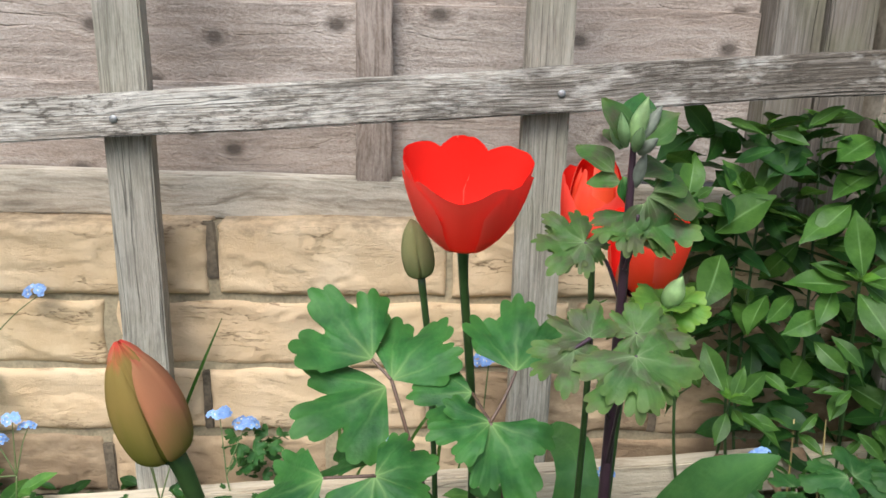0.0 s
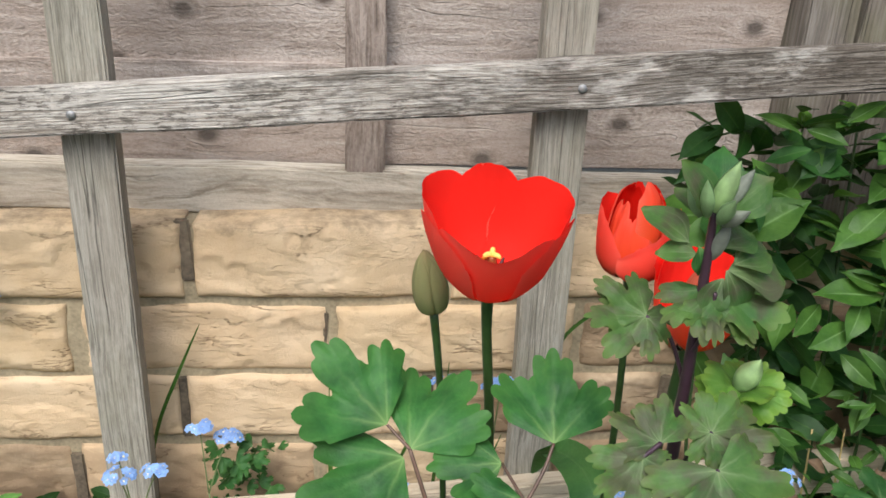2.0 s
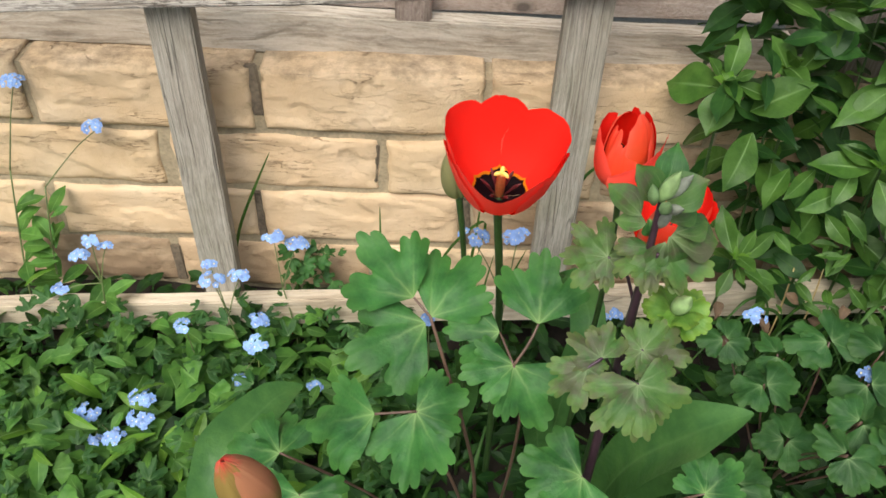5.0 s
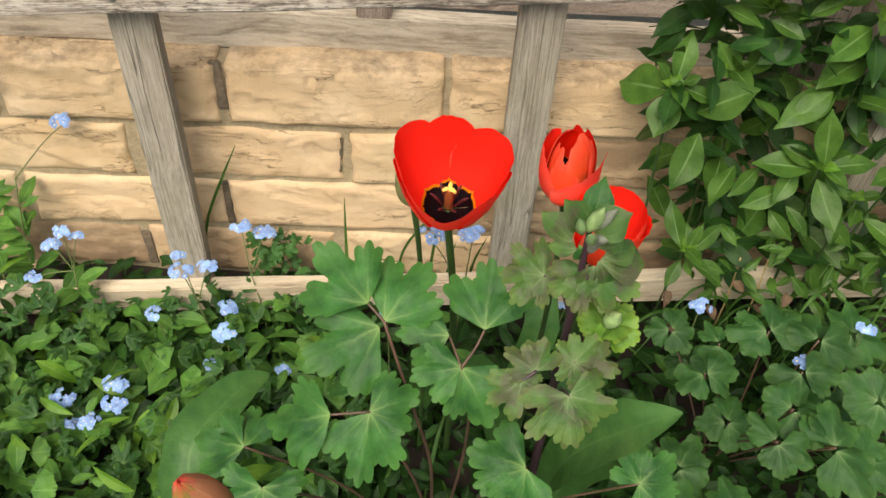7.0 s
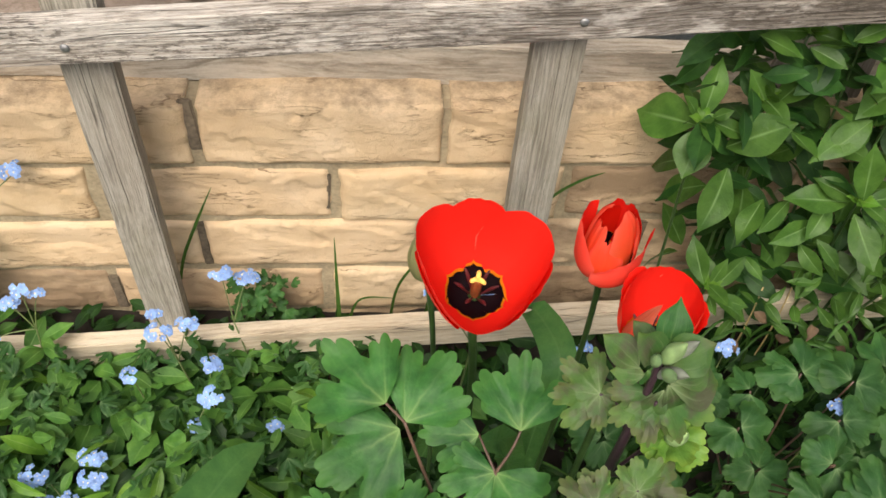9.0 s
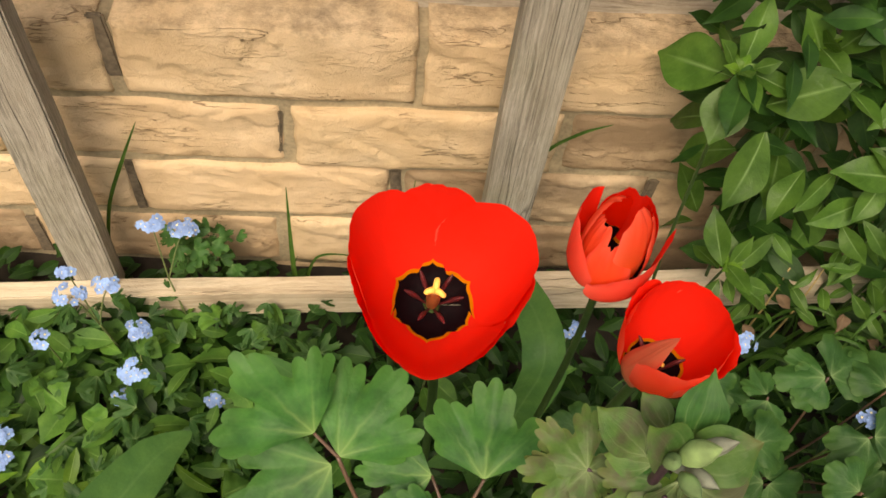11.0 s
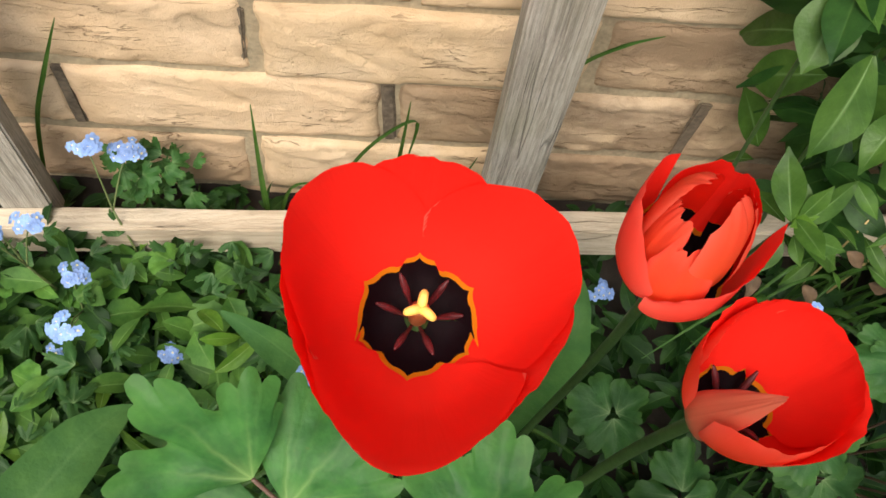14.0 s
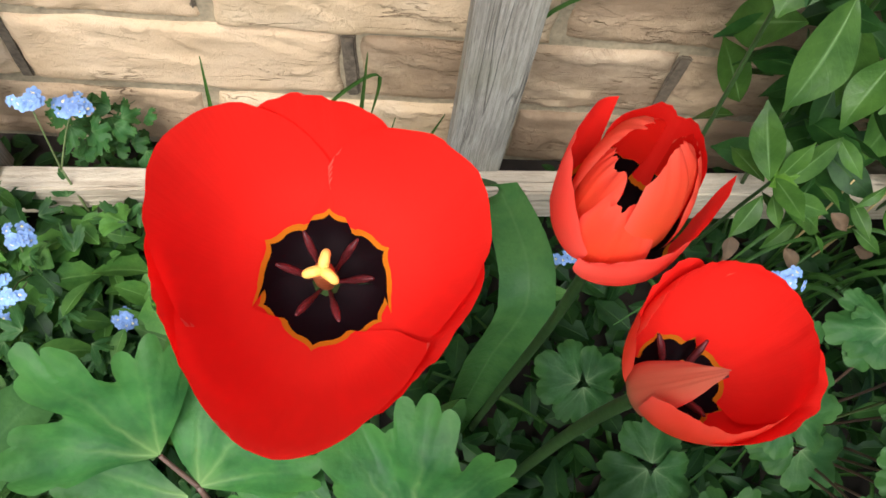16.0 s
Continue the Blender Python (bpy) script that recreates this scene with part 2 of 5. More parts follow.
    if split:
        ln = noise_(nt, scaled_(nt, co2, (1.6, 55, 55)), 1.0, 2.0, 0.5)
        crack = math_(nt, "SUBTRACT", 1.0, math_(nt, "DIVIDE", math_(nt, "ABSOLUTE", math_(nt, "SUBTRACT", ln, 0.5)), 0.010), clamp=True)
        crack = math_(nt, "MULTIPLY", crack, ramp_(nt, noise_(nt, scaled_(nt, co, (6, 20, 20)), 1.0, 2.0), [(0.5, 0.0), (0.58, 1.0)]))
        col = mix_(nt, math_(nt, "MULTIPLY", crack, split), col, (0.02, 0.017, 0.013))
        h = math_(nt, "SUBTRACT", h, math_(nt, "MULTIPLY", crack, 0.4))
    nt.links.new(col, b.inputs["Base Color"])
    b.inputs["Roughness"].default_value = 0.85
    b.inputs["Specular IOR Level"].default_value = 0.2
    bump_(nt, b, math_(nt, "ADD", h, math_(nt, "MULTIPLY", speck, 0.25)), relief, 0.003)
    return m


def brick_material(name, dirty, dirt_shade=False):
    m, nt, b, out = material(name)
    co = nd(nt, "TexCoord").outputs["Object"]
    rnd = nd(nt, "ObjectInfo").outputs["Random"]
    off = nd(nt, "CombineXYZ", None, X=math_(nt, "MULTIPLY", rnd, 53.0), Y=rnd, Z=math_(nt, "MULTIPLY", rnd, 17.0)).outputs[0]
    co = nd(nt, "VectorMath", {"operation": "ADD"}, i0=co, i1=off).outputs[0]
    blot = noise_(nt, co, 14.0, 4.0, 0.6)
    sand = noise_(nt, co, 650.0, 4.0, 0.7)
    strata = noise_(nt, scaled_(nt, co, (30, 50, 62)), 1.0, 7.0, 0.72, 0.3)
    vein = noise_(nt, scaled_(nt, co, (9, 20, 62)), 1.0, 4.0, 0.62, 0.25)
    crack = math_(nt, "SUBTRACT", 1.0, math_(nt, "DIVIDE", math_(nt, "ABSOLUTE", math_(nt, "SUBTRACT", vein, 0.5)), 0.009), clamp=True)
    patchy = ramp_(nt, noise_(nt, scaled_(nt, co, (14, 14, 30)), 1.0, 2.0), [(0.50, 0.0), (0.60, 1.0)])
    crack = math_(nt, "MULTIPLY", crack, patchy)
    fold = noise_(nt, scaled_(nt, co, (30, 60, 95)), 1.0, 4.0, 0.6, 0.6)
    crease = math_(nt, "SUBTRACT", 1.0, math_(nt, "DIVIDE", math_(nt, "ABSOLUTE", math_(nt, "SUBTRACT", fold, 0.5)), 0.035), clamp=True)
    crease = math_(nt, "MULTIPLY", crease, ramp_(nt, noise_(nt, co, 30.0, 2.0), [(0.42, 0.0), (0.6, 1.0)]))
    col = ramp_(nt, blot, [(0.3, (0.53, 0.38, 0.216)), (0.5, (0.62, 0.468, 0.288)), (0.7, (0.69, 0.545, 0.365))])
    pink = ramp_(nt, rnd, [(0.0, 0.0), (1.0, 0.5)])
    col = mix_(nt, pink, col, (0.69, 0.50, 0.325))
    dull = ramp_(nt, rnd, [(0.68, 0.0), (0.95, 0.6)])
    col = mix_(nt, dull, col, (0.42, 0.295, 0.175))
    col = mix_(nt, math_(nt, "MULTIPLY", ramp_(nt, strata, [(0.58, 0.0), (0.75, 1.0)]), 0.20), col, (0.46, 0.29, 0.15))
    col = mix_(nt, math_(nt, "MULTIPLY", ramp_(nt, sand, [(0.5, 0.0), (0.8, 1.0)]), 0.3), col, (0.75, 0.56, 0.33))
    col = mix_(nt, math_(nt, "MULTIPLY", crease, 0.14), col, (0.30, 0.19, 0.10))
    col = mix_(nt, math_(nt, "MULTIPLY", crack, 0.62), col, (0.20, 0.105, 0.055))
    grime = ramp_(nt, noise_(nt, scaled_(nt, co, (40, 40, 55)), 1.0, 6.0, 0.72), [(0.56, 0.0), (0.68, 1.0)])
    col = mix_(nt, math_(nt, "MULTIPLY", grime, 0.30), col, (0.28, 0.19, 0.115))
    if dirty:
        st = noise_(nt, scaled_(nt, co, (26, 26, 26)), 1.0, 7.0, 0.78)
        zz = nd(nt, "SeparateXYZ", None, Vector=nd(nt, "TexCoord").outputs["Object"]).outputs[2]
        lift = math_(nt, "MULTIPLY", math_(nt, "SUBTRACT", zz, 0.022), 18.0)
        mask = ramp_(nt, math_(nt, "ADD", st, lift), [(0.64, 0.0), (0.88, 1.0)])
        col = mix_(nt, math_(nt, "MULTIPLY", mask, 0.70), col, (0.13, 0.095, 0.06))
    if dirt_shade:
        # brown dirt, with the plants' shade on the wall worked into its colour
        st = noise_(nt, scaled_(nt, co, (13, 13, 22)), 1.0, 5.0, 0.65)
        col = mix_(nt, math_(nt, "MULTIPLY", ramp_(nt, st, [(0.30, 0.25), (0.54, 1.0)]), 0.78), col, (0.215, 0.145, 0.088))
    nt.links.new(col, b.inputs["Base Color"])
    b.inputs["Roughness"].default_value = 0.92
    b.inputs["Specular IOR Level"].default_value = 0.15
    h = math_(nt, "ADD", math_(nt, "SUBTRACT", math_(nt, "MULTIPLY", strata, 0.62), math_(nt, "MULTIPLY", crease, 0.16)), math_(nt, "SUBTRACT", math_(nt, "MULTIPLY", sand, 0.25), math_(nt, "MULTIPLY", crack, 0.55)))
    bump_(nt, b, h, 1.0, 0.0032)
    return m


M_BRICK, M_BRICK_TOP, M_BRICK_DIRT_SHADE = brick_material("buff_brick", False), brick_material("stained_buff_brick", True), brick_material("dirty_shaded_brown_brick", False, True)
M_MORTAR = plain("mortar", (0.325, 0.265, 0.168), 0.95, 0.35, 300.0, 0.8)
M_STAIN_SHADE = plain("joint_stain_shade", (0.135, 0.105, 0.070), 0.95, 0.6, 260.0, 0.8)
M_SOIL = plain("soil", (0.020, 0.014, 0.009), 0.95, 0.6, 90.0, 1.0)
M_SLAT = wood_material("weathered_slat", (0.43, 0.405, 0.34), (0.365, 0.335, 0.277), (0.21, 0.19, 0.155), 0.35, 260.0, green=0.22, split=0.6, relief=0.7, fleck=0.2)
M_RAIL = wood_material("lichened_rail", (0.60, 0.565, 0.505), (0.41, 0.37, 0.315), (0.165, 0.138, 0.108), 0.85, 230.0, knots=3.6, core=0.6, drift=0.55, relief=1.0, split=0.7, wavy=0.010, patchy=0.46, fleck=0.85)
M_RAIL_LOW = wood_material("bleached_rail", (0.63, 0.555, 0.42), (0.56, 0.485, 0.36), (0.42, 0.35, 0.25), 0.3, 70.0, split=0.35, wavy=0.03, fleck=0.16)
M_FENCE = wood_material("sawn_fence_board", (0.55, 0.485, 0.435), (0.43, 0.365, 0.315), (0.24, 0.195, 0.16), 0.3, 55.0, knots=14.0, sawn=1.0, split=0.15, wavy=0.04)
M_BATTEN = wood_material("sawn_fence_batten", (0.36, 0.30, 0.255), (0.25, 0.20, 0.165), (0.13, 0.10, 0.08), 0.35, 90.0, knots=4.0, sawn=0.6, split=0.3, wavy=0.04)
M_PLINTH = wood_material("fence_bottom_board", (0.63, 0.58, 0.485), (0.50, 0.45, 0.365), (0.28, 0.24, 0.185), 0.4, 60.0, knots=6.0, core=0.9, sawn=0.4, relief=0.7, split=0.3, wavy=0.05, knot_from=0.60)
M_POST = wood_material("fence_post", (0.27, 0.245, 0.21), (0.18, 0.157, 0.13), (0.11, 0.095, 0.08), 0.3, 120.0, green=0.3)
M_NAIL = plain("galvanised_nail", (0.32, 0.32, 0.31), 0.5, 0.3, 900.0)
M_NAIL.node_tree.nodes["Principled BSDF"].inputs["Metallic"].default_value = 0.8
M_STONE = plain("pebbledash", (0.30, 0.26, 0.20), 0.95, 0.5, 160.0, 1.0)

G_COL = leaf_material("columbine_leaf", (0.018, 0.082, 0.020), (0.052, 0.178, 0.036), (0.24, 0.38, 0.12), ribs=3.333, rough=0.5)
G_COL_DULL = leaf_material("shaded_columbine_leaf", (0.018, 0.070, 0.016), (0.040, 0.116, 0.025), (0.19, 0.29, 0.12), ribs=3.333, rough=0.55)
G_COL_TINGED = leaf_material("purple_tinged_leaf", (0.036, 0.100, 0.022), (0.090, 0.172, 0.040), (0.24, 0.31, 0.15), tinge=(0.078, 0.058, 0.044), ribs=3.333, rough=0.5)
G_OVATE = leaf_material("glossy_ovate_leaf", (0.037, 0.098, 0.014), (0.080, 0.172, 0.028), (0.22, 0.36, 0.13), midrib=True, rough=0.40)
G_SOFT = leaf_material("hairy_lime_leaf", (0.042, 0.128, 0.020), (0.105, 0.235, 0.038), (0.20, 0.34, 0.10), midrib=True, rough=0.55)
G_BLADE = leaf_material("tulip_leaf", (0.048, 0.140, 0.036), (0.085, 0.205, 0.050), (0.12, 0.24, 0.075), midrib=True, rough=0.42, ribs=25)
G_GRASS = leaf_material("grass", (0.03, 0.095, 0.014), (0.07, 0.16, 0.03), (0.12, 0.2, 0.05), midrib=True)
# darkened green: the shade low among the leaves is put into the colour
G_UNDER_SHADE = leaf_material("shaded_undergrowth_leaf", (0.010, 0.042, 0.008), (0.032, 0.095, 0.016), (0.07, 0.15, 0.03), midrib=True, rough=0.5)
M_STEM = plain("green_stem", (0.032, 0.068, 0.016), 0.45, 0.3, 150.0)
M_STEM_RED = plain("reddish_stalk", (0.105, 0.062, 0.042), 0.45, 0.35, 150.0)
G_YOUNG_FAN = leaf_material("young_columbine_leaf", (0.08, 0.20, 0.025), (0.16, 0.30, 0.045), (0.28, 0.40, 0.16), ribs=3.333)
G_YOUNG = leaf_material("young_lime_leaf", (0.075, 0.19, 0.018), (0.15, 0.29, 0.035), (0.24, 0.36, 0.12), midrib=True, rough=0.42)
M_STEM_PURPLE = plain("purple_stem", (0.045, 0.022, 0.032), 0.4, 0.35, 120.0)
M_STEM_PALE = plain("hairy_pale_stem", (0.12, 0.16, 0.05), 0.6, 0.3, 200.0)
M_DRY = plain("withered_leaf", (0.105, 0.066, 0.034), 0.8, 0.5, 120.0, 0.6)
M_DRY_STALK = plain("dry_straw", (0.42, 0.32, 0.13), 0.7, 0.35, 160.0)
M_BUDLIME = plain("young_columbine_bud", (0.24, 0.36, 0.14), 0.55, 0.5, 160.0)
M_BUDGREY = plain("mauve_tinged_bud", (0.20, 0.22, 0.17), 0.6, 0.5, 160.0)
M_BUDGREEN = plain("columbine_bud", (0.17, 0.27, 0.11), 0.6, 0.5, 160.0)
P_IN = petal_material("red_petal_inside", True, (0.97, 0.034, 0.020), (0.92, 0.05, 0.026), (0, 0, 0))
# black eye drawn far up to paint the shade inside a closed cup
P_IN_SHADED = petal_material("shaded_petal_inside", True, (0.80, 0.02, 0.008), (0.70, 0.03, 0.012), (0, 0, 0), eye=0.50, ring=0.002)
P_OUT = petal_material("red_petal_back", False, (0.97, 0.165, 0.11), (0.96, 0.115, 0.065), (0.90, 0.18, 0.05))
P_OUT_OR = petal_material("orange_petal_back", False, (0.95, 0.115, 0.055), (0.94, 0.16, 0.04), (0.84, 0.36, 0.045))
P_OUT_PINK = petal_material("faded_petal_back", False, (0.74, 0.27, 0.15), (0.68, 0.29, 0.15), (0.58, 0.28, 0.12))
P_BUD = petal_material("peach_bud_skin", False, (0.92, 0.13, 0.10), (0.66, 0.33, 0.17), (0.36, 0.33, 0.07), blotch=False, base_to=0.55)
P_BUD_OLIVE = petal_material("olive_bud_skin", False, (0.88, 0.15, 0.11), (0.46, 0.34, 0.10), (0.28, 0.30, 0.045), blotch=False, base_to=0.62)
P_BUDGREEN = petal_material("green_bud_skin", False, (0.48, 0.38, 0.20), (0.44, 0.43, 0.20), (0.32, 0.39, 0.14), blotch=False)
M_STIGMA = plain("yellow_stigma", (0.80, 0.58, 0.12), 0.6, 0.2, 600.0)
M_OVARY = plain("brown_ovary", (0.30, 0.11, 0.035), 0.4, 0.3, 400.0)
M_ANTHER = plain("dark_anther", (0.09, 0.012, 0.014), 0.5, 0.7, 900.0)
M_BLUE = plain("forget_me_not_blue", (0.22, 0.36, 0.80), 0.55, 0.6, 160.0, sub=0.2)
M_EYE = plain("forget_me_not_eye", (0.75, 0.68, 0.35), 0.6, 0.2, 300.0)

# ---- helpers for meshes ----
WORLD = {}


def thing(name, base, label, category, group="", kind=""):
    ob = new(name)
    ob.empty_display_size = 0.02
    ob.matrix_basis = Matrix.Translation(base)
    WORLD[ob.name] = ob.matrix_basis.copy()
    return tagged(ob, label, category, group, kind)


def part(name, data, mats, parent, label="", m=None, smooth=True):
    """One mesh under a thing or part; data: a bmesh (consumed) or a shared mesh; m: its pose in the world."""
    if isinstance(data, bmesh.types.BMesh):
        me = bpy.data.meshes.new(name)
        data.to_mesh(me)
        data.free()
        data = me
    if not data.materials:
        for mt in mats if isinstance(mats, (list, tuple)) else [mats]:
            data.materials.append(mt)
        if smooth:
            data.shade_smooth()
    ob = new(name, data)
    m = m or Matrix.Identity(4)
    if parent:
        ob.parent = parent
        ob.matrix_parent_inverse = WORLD[parent.name].inverted()
    ob.matrix_basis = m
    WORLD[ob.name] = m.copy()
    return tagged(ob, label) if label else ob


def grid_bm(rows_of_points, uvs=None, bm=None, mat=0):
    """A sheet from rows of points, with u, v."""
    bm = bm or bmesh.new()
    layer = bm.loops.layers.uv.verify()
    vs = [[bm.verts.new(p) for p in row] for row in rows_of_points]
    nr, nc = len(vs), len(vs[0])
    for i in range(nr - 1):
        for j in range(nc - 1):
            try:
                f = bm.faces.new((vs[i][j], vs[i][j + 1], vs[i + 1][j + 1], vs[i + 1][j]))
            except ValueError:
                continue
            f.material_index, f.smooth = mat, True
            for lp, (a, c) in zip(f.loops, ((i, j), (i, j + 1), (i + 1, j + 1), (i + 1, j))):
                lp[layer].uv = uvs[a][c] if uvs else (c / (nc - 1), a / (nr - 1))
    return bm


def tube(points, radii, sides=8, bm=None, cap=True):
    """A round stem through points."""
    bm = bm or bmesh.new()
    pts = [Vector(p) for p in points]
    # smooth the run of points
    fine, rad = [], []
    n = len(pts)
    for i in range(n - 1):
        p0, p1, p2, p3 = pts[max(i - 1, 0)], pts[i], pts[i + 1], pts[min(i + 2, n - 1)]
        for k in range(5):
            t = k / 5
            fine.append(0.5 * ((2 * p1) + (p2 - p0) * t + (2 * p0 - 5 * p1 + 4 * p2 - p3) * t * t + (3 * p1 - p0 - 3 * p2 + p3) * t ** 3))
            rad.append(radii[i] * (1 - t) + radii[i + 1] * t)
    fine.append(pts[-1])
    rad.append(radii[-1])
    rings, side = [], None
    for i, p in enumerate(fine):
        d = (fine[min(i + 1, len(fine) - 1)] - fine[max(i - 1, 0)]).normalized()
        if side is None:
            side = d.orthogonal().normalized()
        side = (side - d * side.dot(d)).normalized()
        up = d.cross(side)
        rings.append([bm.verts.new(p + rad[i] * (math.cos(2 * math.pi * k / sides) * side + math.sin(2 * math.pi * k / sides) * up)) for k in range(sides)])
    for a, b_ in zip(rings, rings[1:]):
        for k in range(sides):
            bm.faces.new((a[k], a[(k + 1) % sides], b_[(k + 1) % sides], b_[k])).smooth = True
    if cap:
        bm.faces.new(rings[0][::-1])
        bm.faces.new(rings[-1])
    return bm


def frame_of(base, tip, normal, size=None, width=1.0):
    """Pose of a leaf of unit length: base at base, tip along +y, upper side towards normal."""
    base, tip, normal = Vector(base), Vector(tip), Vector(normal)
    y = tip - base
    s = size or y.length
    y.normalize()
    z = (normal - y * normal.dot(y)).normalized()
    x = y.cross(z)
    m = Matrix((x, y, z)).transposed().to_4x4()
    return Matrix.Translation(base) @ m @ Matrix.Diagonal((s * width, s, s, 1))


def bumpy(p, s, a):
    return a * noise.noise(Vector(p) * s)


def fan_leaflet(seed, half=66.0, cleft=0.228, teeth=0.26, curl=0.14):
    """A columbine leaflet: rounded, overlapping lobes with scalloped rims; base at the origin, tip along +y.
    cleft: half the width of a lobe, the narrower the deeper the clefts."""
    rng = random.Random(seed)
    na, nr = 121, 9
    ang = np.radians(np.linspace(-half, half, na))
    dist = np.linspace(0.0, 1.12, 140)
    px, py = np.outer(np.sin(ang), dist), np.outer(np.cos(ang), dist)
    inside = dist[None, :] <= 0.36 * (1 - 0.6 * np.abs(ang[:, None] / radians(half)) ** 4)
    for way, far, wide in ((-0.6, 0.86, 1.0), (0.0, 1.0, 1.05), (0.6, 0.86, 1.0)):
        d = radians(half) * (way + rng.uniform(-0.05, 0.05))
        far *= rng.uniform(0.92, 1.04)
        c, wd = 0.60 * far, cleft * wide * rng.uniform(0.9, 1.12)
        a = px * math.sin(d) + py * math.cos(d) - c
        b = px * math.cos(d) - py * math.sin(d)
        phi = np.arctan2(b / wd, a / (far - c))
        scallop = np.abs(np.sin(phi * rng.uniform(3.0, 4.0) + rng.uniform(1.1, 2.0)))
        rim = 1 - teeth * rng.uniform(0.7, 1.3) * (1 - scallop ** 0.8) * (np.cos(phi) > -0.3)
        inside |= (np.abs(a / np.where(a > 0, far - c, 0.6 * far)) ** 2.4 + np.abs(b / wd) ** 2.4) ** (1 / 2.4) < rim
    reach = np.where(inside, dist[None, :], 0).max(axis=1)
    inner = np.convolve(np.pad(reach, 12, mode="edge"), np.ones(25) / 25, mode="valid")
    rows, uvs = [], []
    for k in range(nr + 1):
        q = k / nr
        row, uvr = [], []
        for j in range(na):
            t = float(ang[j])
            r = float(inner[j]) * 0.9 * (1 - q ** 4) + float(reach[j]) * q ** 4
            rr = r * (0.012 + 0.988 * q)
            sx, sy = math.sin(t) * rr, math.cos(t) * rr
            z = -curl * rr * rr * (0.4 + 0.9 * abs(math.sin(t))) + 0.018 * q * math.cos(t * 6.0 / radians(half) * math.pi / 2 * 0.9)
            z += 0.24 * q * noise.noise(Vector((sx * 1.6 + seed * 3, sy * 1.9, seed * 0.7))) + 0.05 * q * q * noise.noise(Vector((sx * 6 + seed, sy * 6, 2.0)))
            row.append((sx, sy, z))
            uvr.append((j / (na - 1), q))
        rows.append(row)
        uvs.append(uvr)
    return grid_bm(rows, uvs)


def ovate_leaf(seed, wide=0.26, fold=0.25, arch=0.22, peak=0.42, teeth=0, wave=0.02, stalk=0.0):
    """A pointed oval leaf of unit length with a sunk midrib."""
    rows, uvs = [], []
    nv, nu = 15, 9
    for i in range(nv + 1):
        v = i / nv
        t = (v / peak) if v < peak else 1 - (v - peak) / (1 - peak)
        w = wide * math.sin(max(t, 0.0) * math.pi / 2) ** (0.85 if v < peak else 1.15)
        w = max(w, 0.012)
        if teeth:
            w *= 1 - 0.10 * abs(math.sin(v * teeth * math.pi))
        row, uvr = [], []
        for j in range(nu):
            u = -1 + 2 * j / (nu - 1)
            z = fold * w * abs(u) ** 1.2 - arch * v * v - 0.25 * fold * w * u * u + wave * math.sin(v * 9 + seed + (2 if u > 0 else 0)) * abs(u)
            row.append((u * w, v * (1 - 0.5 * arch * v * arch), z))
            uvr.append((j / (nu - 1), v))
        rows.append(row)
        uvs.append(uvr)
    return grid_bm(rows, uvs)


def shared(bm, mat, name):
    me = bpy.data.meshes.new(name)
    bm.to_mesh(me)
    bm.free()
    me.materials.append(mat)
    me.shade_smooth()
    return me


FANS = [shared(fan_leaflet(s), G_COL, "leaflet") for s in range(1, 7)]
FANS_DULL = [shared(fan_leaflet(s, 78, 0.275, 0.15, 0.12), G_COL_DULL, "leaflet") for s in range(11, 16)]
FANS_TINGED = [shared(fan_leaflet(s, 70, 0.205, 0.30, 0.26), G_COL_TINGED, "leaflet") for s in range(21, 26)]
FANS_LIME = [shared(fan_leaflet(s, 66, 0.27, 0.18, 0.25), G_YOUNG_FAN, "leaflet") for s in range(31, 34)]
OVATES = [shared(ovate_leaf(s, 0.205 + 0.025 * (s % 3), 0.26, 0.06 + 0.09 * (s % 4), 0.52), G_OVATE, "leaf") for s in range(6)]
YOUNG = [shared(ovate_leaf(s, 0.26, 0.5, 0.3, 0.5), G_YOUNG, "leaf") for s in range(3)]
SOFTS = [shared(ovate_leaf(s, 0.2 + 0.03 * (s % 3), 0.35, 0.1 + 0.1 * (s % 3), 0.55), G_SOFT, "leaf") for s in range(5)]

# ---- the setting ----
SOIL = -0.06


def ground_height(x, y):
    near = max(0.0, 1 - max(abs(x) / 1.5, abs(y - 0.7) / 0.9))
    rise = 0.05 * min(1.0, max(0.0, (y - 0.75) / 0.2))
    # soil raised behind the rail as a dark strip for the shade there
    shade_bank = 0.022 * min(1.0, max(0.0, (y - 0.945) / 0.03)) * (1 if abs(x) < 1.2 else 0)
    return SOIL + shade_bank + rise * min(1, near * 4) + min(1, near * 4) * (bumpy((x, y, 0), 9, 0.014) + bumpy((x, y, 3), 40, 0.006))


def axis_steps(lo, hi, n, far):
    return [-far, -far / 4, -far / 20] + [lo + (hi - lo) * i / n for i in range(n + 1)] + [far / 20, far / 4, far]


gx, gy = axis_steps(-1.0, 1.0, 70, 60.0), axis_steps(-0.3, 1.0, 90, 60.0)
ground = part("ground", grid_bm([[(x, y, ground_height(x, y)) for x in gx] for y in gy]), M_SOIL, None)
tagged(ground, "dark crumbly garden soil of the flower bed", "soil", kind="structure")


